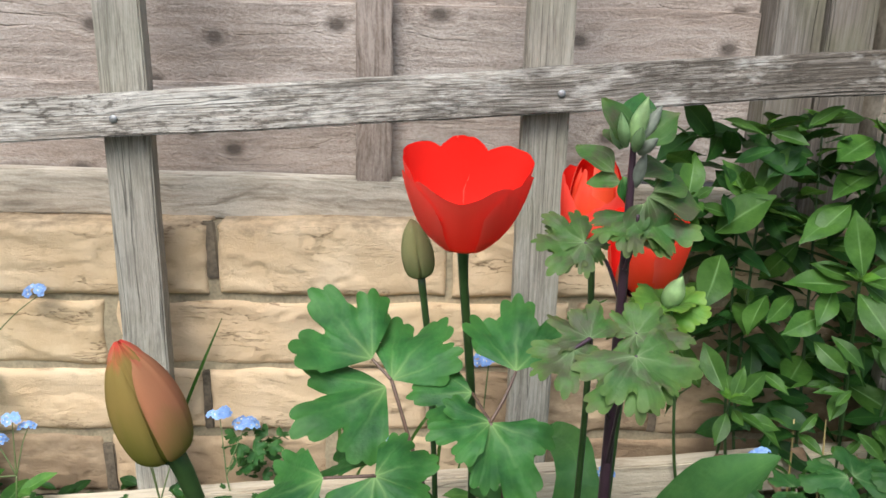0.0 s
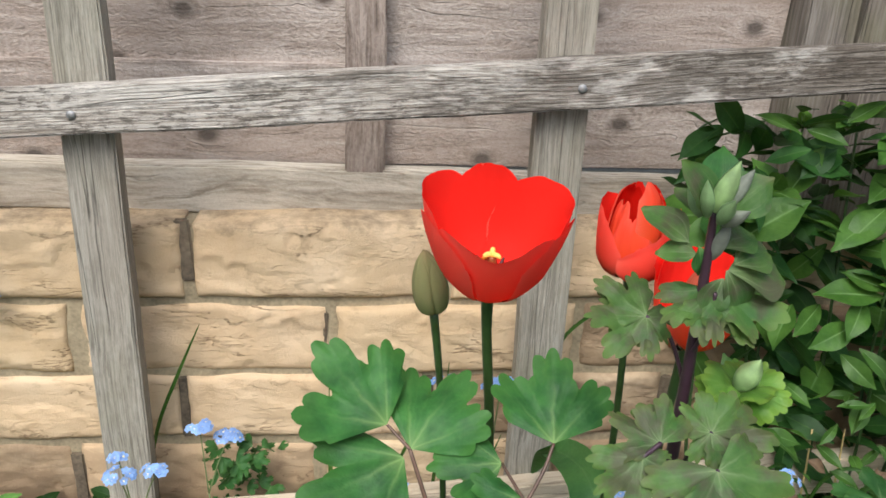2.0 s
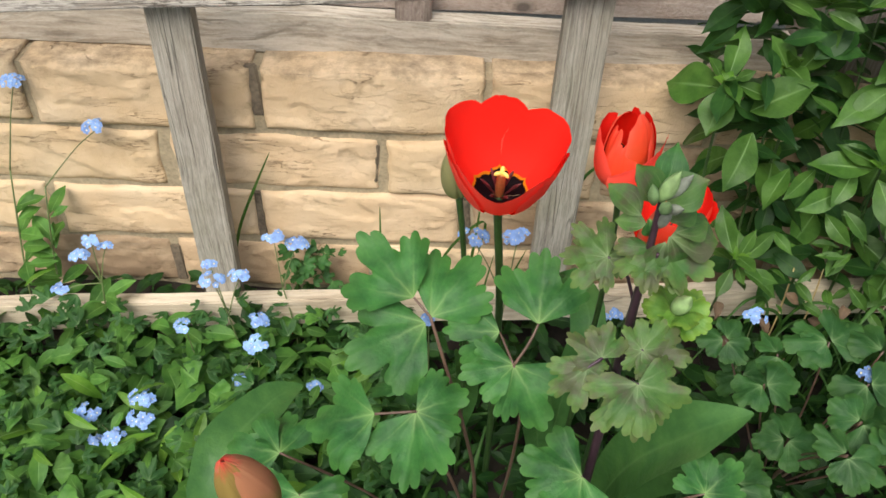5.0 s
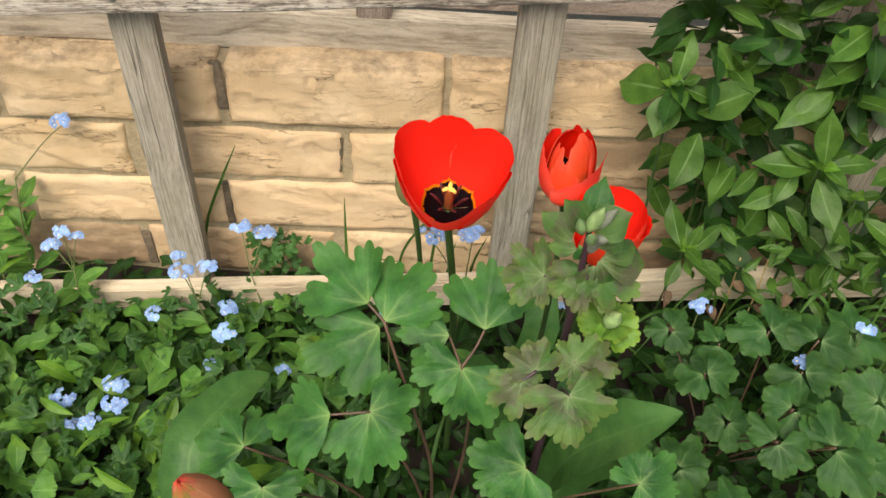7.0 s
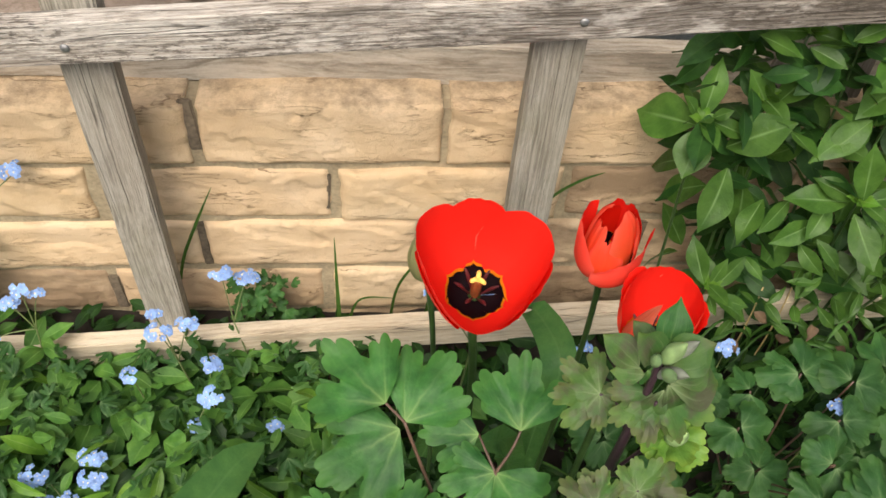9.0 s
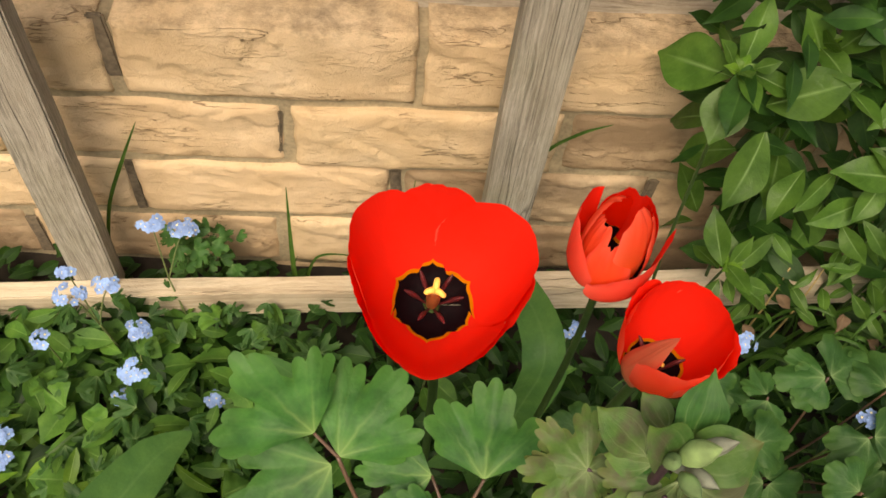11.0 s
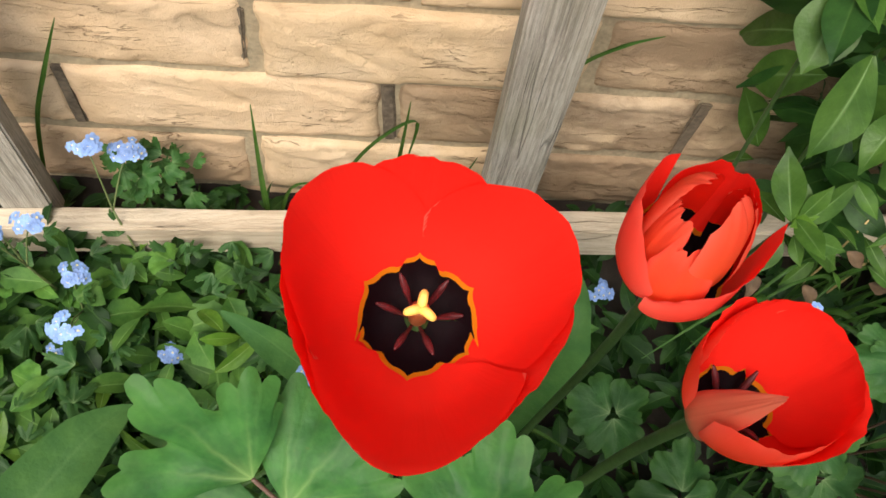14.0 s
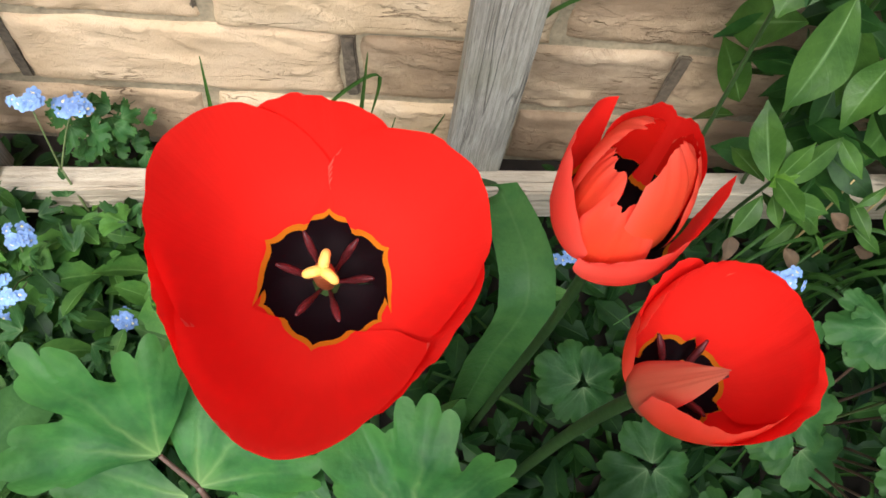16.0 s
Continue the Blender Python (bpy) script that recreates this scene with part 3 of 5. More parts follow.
def slab(size, seed=0, rough=0.0006, cuts=(40, 4, 2), chamfer=0.0016):
    """A sawn batten or board along x, centred, with worn edges."""
    lx, ly, lz = size
    bm = bmesh.new()
    bmesh.ops.create_cube(bm, size=1.0)
    bmesh.ops.scale(bm, vec=(lx, ly, lz), verts=bm.verts)
    bmesh.ops.bevel(bm, geom=bm.edges[:], offset=chamfer, segments=2, affect="EDGES")
    long_edges = [e for e in bm.edges if abs((e.verts[0].co - e.verts[1].co).normalized().x) > 0.99 and (e.verts[0].co - e.verts[1].co).length > lx * 0.5]
    bmesh.ops.subdivide_edges(bm, edges=long_edges, cuts=cuts[0], use_grid_fill=True)
    for v in bm.verts:
        p = v.co.copy()
        v.co.y += bumpy((p.x * 9 + seed * 7, p.y * 30, p.z * 30), 1.0, rough * 1.5)
        v.co.z += bumpy((p.x * 7 + seed * 3, p.z * 20 + 5, p.y * 20), 1.0, rough * 2)
        if rough:
            v.co.z += bumpy((p.x * 60 + seed, p.z * 90, 2), 1.0, rough * 0.6)
    for f in bm.faces:
        f.smooth = False
    return bm


# brick wall: a mortar core with each brick a piece of its own
wall = thing("wall_north", (0, 1.06, -0.06), "low garden wall of buff rustic bricks in mortar", "brick wall", kind="structure")
core = bmesh.new()
bmesh.ops.create_cube(core, size=1.0)
bmesh.ops.scale(core, vec=(6.0, 0.2, 0.40), verts=core.verts)
bmesh.ops.translate(core, vec=(0, 1.1045, 0.108), verts=core.verts)
part("mortar", core, M_MORTAR, wall, smooth=False)


def brick_mesh(seed, length=0.2180, height=0.0672, depth=0.06):
    """One rustic brick with a cleft, sandy face; its face looks to -y."""
    rng = random.Random(seed)
    nx, nz = 66, 22
    pts = []
    for i in range(nz + 1):
        row = []
        for j in range(nx + 1):
            u, w = -1 + 2 * j / nx, -1 + 2 * i / nz
            x, z = u * length / 2, w * height / 2
            x += bumpy((seed, z * 60, u * 0.4), 1.0, 0.0022) * abs(u) ** 4
            z += bumpy((x * 28, seed * 3, w * 0.4), 1.0, 0.0026) * abs(w) ** 3
            edge = max(abs(u) ** 22, abs(w) ** 14)
            y = 0.0045 * edge
            y += bumpy((x * 20 + seed * 5, z * 34, seed), 1.0, 0.0020) + 0.0008 * abs(noise.noise(Vector((x * 35 + seed, z * 130, seed * 2.3)))) * (1 - edge)
            # cleft face: ledges that break off along crooked lines
            ledge = 1.5 * noise.noise(Vector((x * 8 + seed * 9, z * 26 + 8 * x, 4.0))) + 0.35 * noise.noise(Vector((x * 60, z * 90, seed)))
            step = ledge - math.floor(ledge)
            y += (0.0021 * min(1.0, step / 0.9) - 0.0010) * (1 - edge)
            row.append((x, y, z))
        pts.append(row)
    bm = grid_bm(pts)
    rim = [e for e in bm.edges if e.is_boundary]
    got = bmesh.ops.extrude_edge_only(bm, edges=rim)
    for v in got["geom"]:
        if isinstance(v, bmesh.types.BMVert):
            v.co.y = depth
    return bm


BRICKS = [shared(brick_mesh(s), M_BRICK, "brick") for s in range(1, 15)]
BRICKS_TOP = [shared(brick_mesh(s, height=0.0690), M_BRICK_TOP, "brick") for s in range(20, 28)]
BRICKS_DIRT_SHADE = [shared(brick_mesh(s), M_BRICK_DIRT_SHADE, "brick") for s in range(30, 36)]
rng = random.Random(5)
for row in range(6):
    zc = 0.2775 - 0.0748 * row
    for k in range(-4, 5):
        xc = (-0.0995 if row % 2 == 0 else 0.0245) + 0.2285 * k - (0.0125 if row in (2, 3) else 0.0)
        # right and low bricks carry dirt and painted plant shade
        pool = BRICKS_TOP if row == 0 else BRICKS_DIRT_SHADE if (xc > 0.10 and row >= 1) or row >= 4 or (row == 3 and xc < -0.25) else BRICKS
        me = pool[(k + 4 + row * 5) % len(pool)]
        part("brick", me, None, wall, m=pose(xc + rng.uniform(-0.002, 0.002), 0.999 + rng.uniform(-0.003, 0.003), zc + rng.uniform(-0.0015, 0.0015), 0, rng.uniform(-0.5, 0.5), rng.uniform(-0.6, 0.6)))
# dark strips stand for stained joints and the shade inside mortar holes
for k, (x, z, w, h) in enumerate([(-0.2150, 0.287, 0.0125, 0.058), (-0.331, 0.050, 0.012, 0.056), (-0.0960, 0.203, 0.004, 0.050), (0.0020, 0.128, 0.0105, 0.066), (-0.2265, 0.128, 0.010, 0.066), (0.2305, 0.128, 0.0105, 0.066)]):
    part("joint_stain_shade", slab((h, 0.004, w), 300 + k, 0.0010, (24, 2, 6)), M_STAIN_SHADE, wall, "dark strip for stain and shade in a mortar gap", pose(x, 1.0036, z, 0, -90 + 3 * (k % 3 - 1), 0), smooth=False)
# the wall's further run, out of sight
far_wall = bmesh.new()
for sx in (-2.0, 2.05):
    got = bmesh.ops.create_cube(far_wall, size=1.0)
    bmesh.ops.scale(far_wall, vec=(1.9, 0.1, 0.40), verts=got["verts"])
    bmesh.ops.translate(far_wall, vec=(sx, 1.045, 0.11), verts=got["verts"])
part("far_brickwork", far_wall, M_BRICK, wall, smooth=False)

# timber fence standing on the wall
fence = thing("fence", (0, 1.07, 0.31), "weathered timber fence of rough sawn horizontal boards", "fence", kind="structure")
part("bottom_board", slab((5.0, 0.022, 0.0425), 1, 0.0012, (220, 4, 2)), M_PLINTH, fence, "grey weathered bottom board", pose(0.0, 1.049, 0.3285, 0, 0.62, 0), smooth=False)
for i in range(12):
    z = 0.395 + 0.077 * i
    part("board", slab((5.0, 0.012, 0.092), 10 + i, 0.0014, (200, 4, 2)), M_FENCE, fence, m=pose(0, 1.066, z, 5, 0, 0), smooth=False)
for x in (-1.9, -0.985, -0.0605, 1.25, 2.1):
    part("batten", slab((1.0, 0.016, 0.036), 31 + int(x * 9), 0.0008, (60, 4, 2)), M_BATTEN, fence, "vertical fence batten", pose(x, 1.046, 0.8445, 0, -90, 0), smooth=False)
for x in (0.334, 0.385):
    part("post", slab((1.05, 0.045, 0.047), 41 + int(x * 20), 0.001, (60, 4, 2)), M_POST, fence, "upright grey fence post", pose(x, 1.045, 0.83, 0, -90, 0), smooth=False)
pillar = part("pillar", slab((1.3, 0.16, 0.16), 60, 0.004, (60, 4, 2)), M_STONE, None, m=pose(0.505, 1.10, 0.58, 0, -90, 0), smooth=False)
tagged(pillar, "rough grey pebbledash pillar beside the fence", "pillar", kind="structure")

# trellis: upright slats and two sloping rails
trellis = thing("trellis", (0, 0.945, 0.0), "weathered grey wooden trellis of slats and rails", "trellis")
for x, top in ((-0.6225, 1.0), (-0.2655, 1.0), (0.0915, 1.0), (0.4485, 1.0)):
    low = 0.066 + 0.083 * x
    part("slat", slab((top - low, 0.019, 0.0395), 70 + int(x * 30), 0.0006, (50, 4, 2)), M_SLAT, trellis, "upright grey slat", pose(x, 0.9545, (top + low) / 2, 0, -90, 0), smooth=False)
slope = math.degrees(math.atan(0.0766))
rail = part("rail", slab((2.6, 0.019, 0.0365), 81, 0.0009, (260, 4, 2)), M_RAIL, trellis, "split and lichen-blackened top rail", pose(0.0, 0.9345, 0.4455, 0, -slope, 0), smooth=False)
part("rail", slab((2.6, 0.019, 0.0385), 84, 0.0009, (200, 4, 2)), M_RAIL_LOW, trellis, "pale bleached bottom rail", pose(0.0, 0.936, 0.066, 0, -math.degrees(math.atan(0.083)), 0), smooth=False)
for x in (-0.6225, -0.268, 0.1, 0.4485):
    nail = bmesh.new()
    bmesh.ops.create_uvsphere(nail, u_segments=12, v_segments=6, radius=0.0035)
    bmesh.ops.scale(nail, vec=(1, 0.4, 1), verts=nail.verts)
    part("nail_head", nail, M_NAIL, rail, "rusty galvanised nail head", pose(x, 0.9245, 0.443 + 0.0766 * x))

# ---- tulips ----
# the cup's meridian, foot to rim: outward and upward shares of the rim's radius and height
OPEN_CUP = [(0.07, 0.0), (0.32, 0.03), (0.52, 0.15), (0.76, 0.37), (0.92, 0.68), (1.0, 1.0)]
EGG_CUP = [(0.12, 0.0), (0.66, 0.07), (0.97, 0.25), (1.04, 0.50), (0.92, 0.78), (0.66, 1.0)]


def meridian(profile, v):
    """A smooth point of the profile, v from 0 at the foot to 1 at the rim."""
    n = len(profile) - 1
    k = min(int(v * n), n - 1)
    t = v * n - k
    p0, p1, p2, p3 = (Vector((*profile[min(max(i, 0), n)], 0)) for i in (k - 1, k, k + 1, k + 2))
    q = 0.5 * ((2 * p1) + (p2 - p0) * t + (2 * p0 - 5 * p1 + 4 * p2 - p3) * t * t + (3 * p1 - p0 - 3 * p2 + p3) * t ** 3)
    return max(q.x, 0.02), q.y


def petal(az, hw, radius, height, profile=OPEN_CUP, drop=0.16, side=0.0, bow=0.0, skew=0.0, dip=0.0, roll=0.0, ragged=0.0, out=0.0, foot=0.5, lean=0.0, peak=3.0, rim=None, square=0, seed=0, thick=0.0005):
    """A tulip petal in the cup's own axes (z up, foot at the origin), inner face and back as one thin leaf.
    drop: how far the rim falls off to its corners; side, bow: the radius along the rim; skew: one corner higher;
    dip: a notch at the tip; roll: rim turned out; out: set outside its neighbours; lean: shift of the rim
    towards az; rim: gives the radius by azimuth, so that all petals of a cup lie on one surface;
    square: the side (1 or -1) whose corner stays full."""
    nu, nv = 33, 26

    def at(u, v, off):
        reach = 1 - drop * (0.35 if u * square > 0 else 1.0) * abs(u) ** peak
        if ragged:
            tear = noise.noise(Vector((u * 2.6 + seed * 3.1, seed, 0.5))) + 0.35 * noise.noise(Vector((u * 8.0 + seed * 1.7, seed, 3.5)))
            reach *= 1 - ragged * max(0.0, 0.25 + tear)
        s = v * reach
        pr, ph = meridian(profile, s)
        up = s ** 1.5
        grow = min(1.0, max(0.0, (s - 0.18) / 0.38))
        w = hw * (foot + (1 - foot) * grow * grow * (3 - 2 * grow))
        full = radius if rim is None else radius * (1 - up) + rim(az + u * w) * up
        r = full * pr * (1 + up * (side * u + bow * u * u)) + out * min(1.0, s * 4)
        r += roll * max(0.0, s - 0.72) ** 2 * 12 + lean * up * math.cos(radians(u * hw))
        r += (0.0011 if rim is None else 0.0004) * s ** 3 * noise.noise(Vector((u * 2.3 + seed * 2.1, 4.5, seed))) + 0.0009 * s ** 6 * noise.noise(Vector((u * 7 + seed * 5.3, s * 4, seed)))
        h = height * ph * (1 + skew * u * s) * (1 - dip * math.exp(-(u / 0.3) ** 2) * s ** 5)
        h += 0.0010 * v ** 5 * noise.noise(Vector((u * 6 + seed * 7.3, 1.5, seed)))
        r += 0.0005 * math.exp(-(u / 0.06) ** 2) * s
        a = radians(az + u * w)
        r += off
        return Vector((r * math.cos(a), r * math.sin(a), h - off * 0.4 * (1 - s)))

    us = [-1 + 2 * j / (nu - 1) for j in range(nu)]
    vs = [i / nv for i in range(nv + 1)]
    uv = [[(j / (nu - 1), v * (1 - drop * abs(2 * j / (nu - 1) - 1) ** peak)) for j in range(nu)] for v in vs]
    bm = grid_bm([[at(u, v, 0.0) for u in us] for v in vs], uv, mat=0)
    grid_bm([[at(u, v, thick * (1 - v ** 12) * (1 - abs(u) ** 12)) for u in us][::-1] for v in vs], [r[::-1] for r in uv], bm=bm, mat=1)
    return bm


def stamens_and_pistil(parent, m, s=1.0, tall=0.0262):
    ov = tube([(0, 0, 0.001), (0, 0, tall * 0.35), (0, 0, tall * 0.75), (0, 0, tall * 0.93)], [0.0030 * s, 0.0036 * s, 0.0034 * s, 0.0024 * s], 12)
    pistil = part("pistil", ov, M_OVARY, parent, "brown pistil", m)
    bm = bmesh.new()
    for k in range(3):
        a = radians(80 + 120 * k)
        d = Vector((math.cos(a), math.sin(a), 0))
        tube([Vector((0, 0, tall * 0.92)), d * 0.0024 * s + Vector((0, 0, tall)), d * 0.0047 * s + Vector((0, 0, tall * 0.985)), d * 0.0054 * s + Vector((0, 0, tall * 0.94))], [0.0017 * s, 0.0017 * s, 0.0015 * s, 0.0007 * s], 9, bm)
    part("stigma", bm, M_STIGMA, pistil, "pale yellow three-lobed stigma", m)
    for k in range(6):
        a = radians(50 + 60 * k + (k % 2) * 8)
        d = Vector((math.cos(a), math.sin(a), 0))
        part("stamen", tube([d * 0.003 + Vector((0, 0, 0.001)), d * 0.0060 + Vector((0, 0, 0.005)), d * 0.0085 + Vector((0, 0, 0.009)), d * 0.0112 + Vector((0, 0, 0.0125)), d * 0.0140 + Vector((0, 0, 0.0150))], [0.0006, 0.0007, 0.0012, 0.0012, 0.0004], 7), M_ANTHER, parent, "dark purple stamen", m)


# the open tulip
T1 = Vector((0.0112, 0.7370, 0.3752))
tulip = thing("tulip", (0.03, 0.782, SOIL), "wide open scarlet tulip with a black and yellow eye", "tulip", "tulips of the bed")
m1 = Matrix.Translation(T1) @ pose(0, 0, 0, 14.5, 0, 0) @ Matrix.Diagonal((0.975, 0.975, 0.935, 1.0))


def open_rim(az):
    """A three-cornered mouth, drawn out towards the front."""
    d = (az - 262 + 180) % 360 - 180
    return 0.0393 + 0.0042 * math.cos(radians(3 * d)) + 0.0010 * math.cos(radians(d)) + 0.0026 * math.exp(-(d / 19) ** 2)


# outer whorl: behind, and to both sides of the front
for az, hw, h, kw in ((90, 47, 0.0632, {"drop": 0.40, "peak": 2.2}), (205, 42, 0.0572, {"skew": -0.01, "roll": 0.0016}), (-36, 42, 0.0580, {"skew": 0.01, "roll": 0.0016})):
    part("petal", petal(az, hw, 0.0385, h, seed=int(az), out=0.0012, foot=0.8, rim=open_rim, **kw), [P_IN, P_OUT], tulip, m=m1)
# inner whorl, each edge lapping over the next
for az, hw, h, kw in ((150, 62, 0.0612, {"out": 0.0003, "drop": 0.36, "peak": 3.0, "square": 1}), (28, 62, 0.0600, {"out": 0.0, "drop": 0.36, "peak": 3.0, "square": -1}), (262, 62, 0.0625, {"out": 0.0004, "dip": 0.07, "roll": 0.001, "drop": 0.14, "peak": 3.4})):
    part("petal", petal(az, hw, 0.0385, h, seed=int(az) + 3, foot=0.46, rim=open_rim, **kw), [P_IN, P_OUT], tulip, m=m1)
part("stem", tube([(0.03, 0.782, SOIL), (0.028, 0.774, 0.1), (0.022, 0.758, 0.25), (0.013, 0.7445, 0.345), T1 + Vector((0, -0.0005, 0.001))], [0.0032, 0.0032, 0.0030, 0.0030, 0.0042]), M_STEM, tulip, "smooth green stem")
stamens_and_pistil(tulip, m1, 0.95)

# the ragged tulip
T2 = Vector((0.0955, 0.757, 0.375))
tulip2 = thing("tulip", (0.105, 0.79, SOIL), "half-closed orange-red tulip with torn, ragged petals", "tulip", "tulips of the bed")
m2 = Matrix.Translation(T2)
FLARED = [(0.12, 0.0), (0.66, 0.07), (0.95, 0.25), (1.03, 0.50), (1.04, 0.78), (1.02, 1.0)]
CLASPED = [(0.12, 0.0), (0.72, 0.09), (1.0, 0.30), (0.98, 0.58), (0.78, 0.83), (0.34, 1.0)]
part("petal", petal(170, 66, 0.0182, 0.0430, FLARED, skew=-0.20, side=-0.12, square=-1, drop=0.42, peak=1.8, foot=0.8, seed=11, out=0.001), [P_IN, P_OUT], tulip2, "long pointed outer petal", m2)
part("petal", petal(52, 54, 0.0176, 0.054, EGG_CUP, ragged=0.16, drop=0.18, foot=0.8, seed=12, out=0.001), [P_IN, P_OUT], tulip2, m=m2)
part("petal", petal(0, 46, 0.0168, 0.052, EGG_CUP, ragged=0.05, drop=0.22, peak=2.2, foot=0.8, seed=14), [P_IN_SHADED, P_OUT_OR], tulip2, m=m2)
part("petal", petal(120, 60, 0.0146, 0.0555, [(0.12, 0.0), (0.70, 0.09), (1.0, 0.30), (0.98, 0.60), (0.72, 0.88), (0.30, 1.0)], ragged=0.14, drop=0.14, foot=0.8, seed=15), [P_IN_SHADED, P_OUT_OR], tulip2, m=m2)
part("petal", petal(312, 58, 0.0150, 0.0585, CLASPED, ragged=0.04, drop=0.18, peak=2.4, foot=0.85, seed=13), [P_IN_SHADED, P_OUT_OR], tulip2, m=m2)
part("petal", petal(196, 38, 0.0132, 0.048, EGG_CUP, ragged=0.14, drop=0.10, foot=0.8, seed=18), [P_IN_SHADED, P_OUT_OR], tulip2, m=m2)
part("petal", petal(252, 40, 0.0168, 0.040, EGG_CUP, ragged=0.22, drop=0.10, skew=-0.12, foot=0.85, seed=19), [P_IN, P_OUT_OR], tulip2, "torn petal with a curled edge", m2)
part("petal", petal(-66, 62, 0.0200, 0.0325, [(0.12, 0.0), (0.70, 0.07), (0.97, 0.25), (1.02, 0.50), (1.0, 0.78), (1.06, 1.0)], skew=0.46, side=0.10, bow=0.08, ragged=0.08, drop=0.10, square=1, foot=0.7, seed=16, out=0.001), [P_IN, P_OUT], tulip2, "petal leaning open", m2)
part("stem", tube([(0.105, 0.79, SOIL), (0.106, 0.782, 0.1), (0.105, 0.770, 0.25), (0.100, 0.761, 0.34), T2 + Vector((0, 0, 0.002))], [0.0026, 0.0026, 0.0024, 0.0023, 0.0032]), M_STEM, tulip2, "smooth green stem")

# the tulip with a folded petal
T3 = Vector((0.1200, 0.7155, 0.3510))
tulip3 = thing("tulip", (0.115, 0.735, SOIL), "open scarlet tulip with one faded petal folded inwards", "tulip", "tulips of the bed")
m3 = Matrix.Translation(T3)
BOWL = [(0.10, 0.0), (0.42, 0.06), (0.68, 0.20), (0.90, 0.45), (1.0, 0.74), (0.97, 1.0)]
for az, hw, h, kw in ((60, 56, 0.0505, {"out": 0.0006}), (-35, 56, 0.0430, {"out": 0.0006, "skew": 0.06, "roll": 0.004}), (142, 50, 0.0475, {"skew": -0.16, "out": 0.0006, "roll": 0.004}),
                      (12, 62, 0.0490, {"drop": 0.12}), (108, 60, 0.0500, {"skew": -0.06}), (-84, 60, 0.0405, {"drop": 0.14})):
    part("petal", petal(az, hw, 0.0235, h, BOWL, seed=int(az) + 21, rim=lambda a: 0.0228 + 0.0034 * math.cos(radians(a + 20)), **kw), [P_IN, P_OUT_OR], tulip3, m=m3)
FOLD = [(0.3, 0.0), (0.9, 0.10), (1.0, 0.26), (0.82, 0.50), (0.54, 0.78), (0.24, 1.0)]
part("petal", petal(192, 36, 0.0160, 0.0560, FOLD, drop=0.30, peak=2.0, foot=0.8, seed=26, bow=-0.25), [P_IN, P_OUT_PINK], tulip3, "faded pinkish petal folded over the cup", m3 @ pose(0, 0, 0, 11, 0, 0))
part("stem", tube([(0.115, 0.735, SOIL), (0.114, 0.730, 0.1), (0.115, 0.724, 0.25), (0.118, 0.718, 0.33), T3 + Vector((0, 0, 0.002))], [0.0030, 0.0030, 0.0029, 0.0029, 0.0036]), M_STEM, tulip3, "smooth green stem")
stamens_and_pistil(tulip3, m3, 0.8, 0.013)


def bud_petal(az, hw, wide, height, seed):
    """A petal wrapped round a bud, its free edge lifted, its tip drawn in."""
    egg = [(0.22, 0.0), (0.80, 0.09), (1.0, 0.33), (0.90, 0.60), (0.52, 0.86), (0.05, 1.0)]
    return petal(az, hw, wide, height, egg, drop=0.05, bow=-0.05, side=0.07, foot=0.95, seed=seed, peak=2.0, thick=0.0008)


def bud(base, tip, wide, skins, stem_points, label, stem_mat, stem_r, turn):
    base, tip = Vector(base), Vector(tip)
    ob = thing("tulip_bud", stem_points[0], label, "tulip bud", "tulips of the bed")
    m = Matrix.Translation(base) @ Vector((0, 0, 1)).rotation_difference(tip - base).to_matrix().to_4x4()
    h = (tip - base).length
    for k in range(3):
        part("petal", bud_petal(60 + 120 * k + turn, 66, wide * 0.80, h * 1.01, turn + k), [skins[k]] * 2, ob, m=m)
    for k in range(3):
        part("petal", bud_petal(120 * k + turn, 58.5, wide, h * 0.97, turn + 5 + k), [skins[k]] * 2, ob, m=m)
    part("stem", tube([*stem_points, base + (tip - base) * 0.03], [stem_r] * len(stem_points) + [stem_r * 1.3]), stem_mat, ob, "smooth green stem")
    return ob


bud((-0.1074, 0.506, 0.3630), (-0.1192, 0.499, 0.4100), 0.0120, (P_BUD, P_BUD, P_BUD_OLIVE), [(-0.05, 0.575, SOIL), (-0.065, 0.555, 0.12), (-0.099, 0.512, 0.336)], "closed peach and green tulip bud with a red tip", M_STEM, 0.0034, -12)
bud((-0.0145, 0.7865, 0.3370), (-0.0220, 0.7800, 0.3800), 0.0105, (P_BUDGREEN,) * 3, [(0.0, 0.7937, SOIL), (0.0, 0.7937, 0.1251), (-0.007, 0.7895, 0.2653)], "small closed green tulip bud", M_STEM, 0.0022, -25)


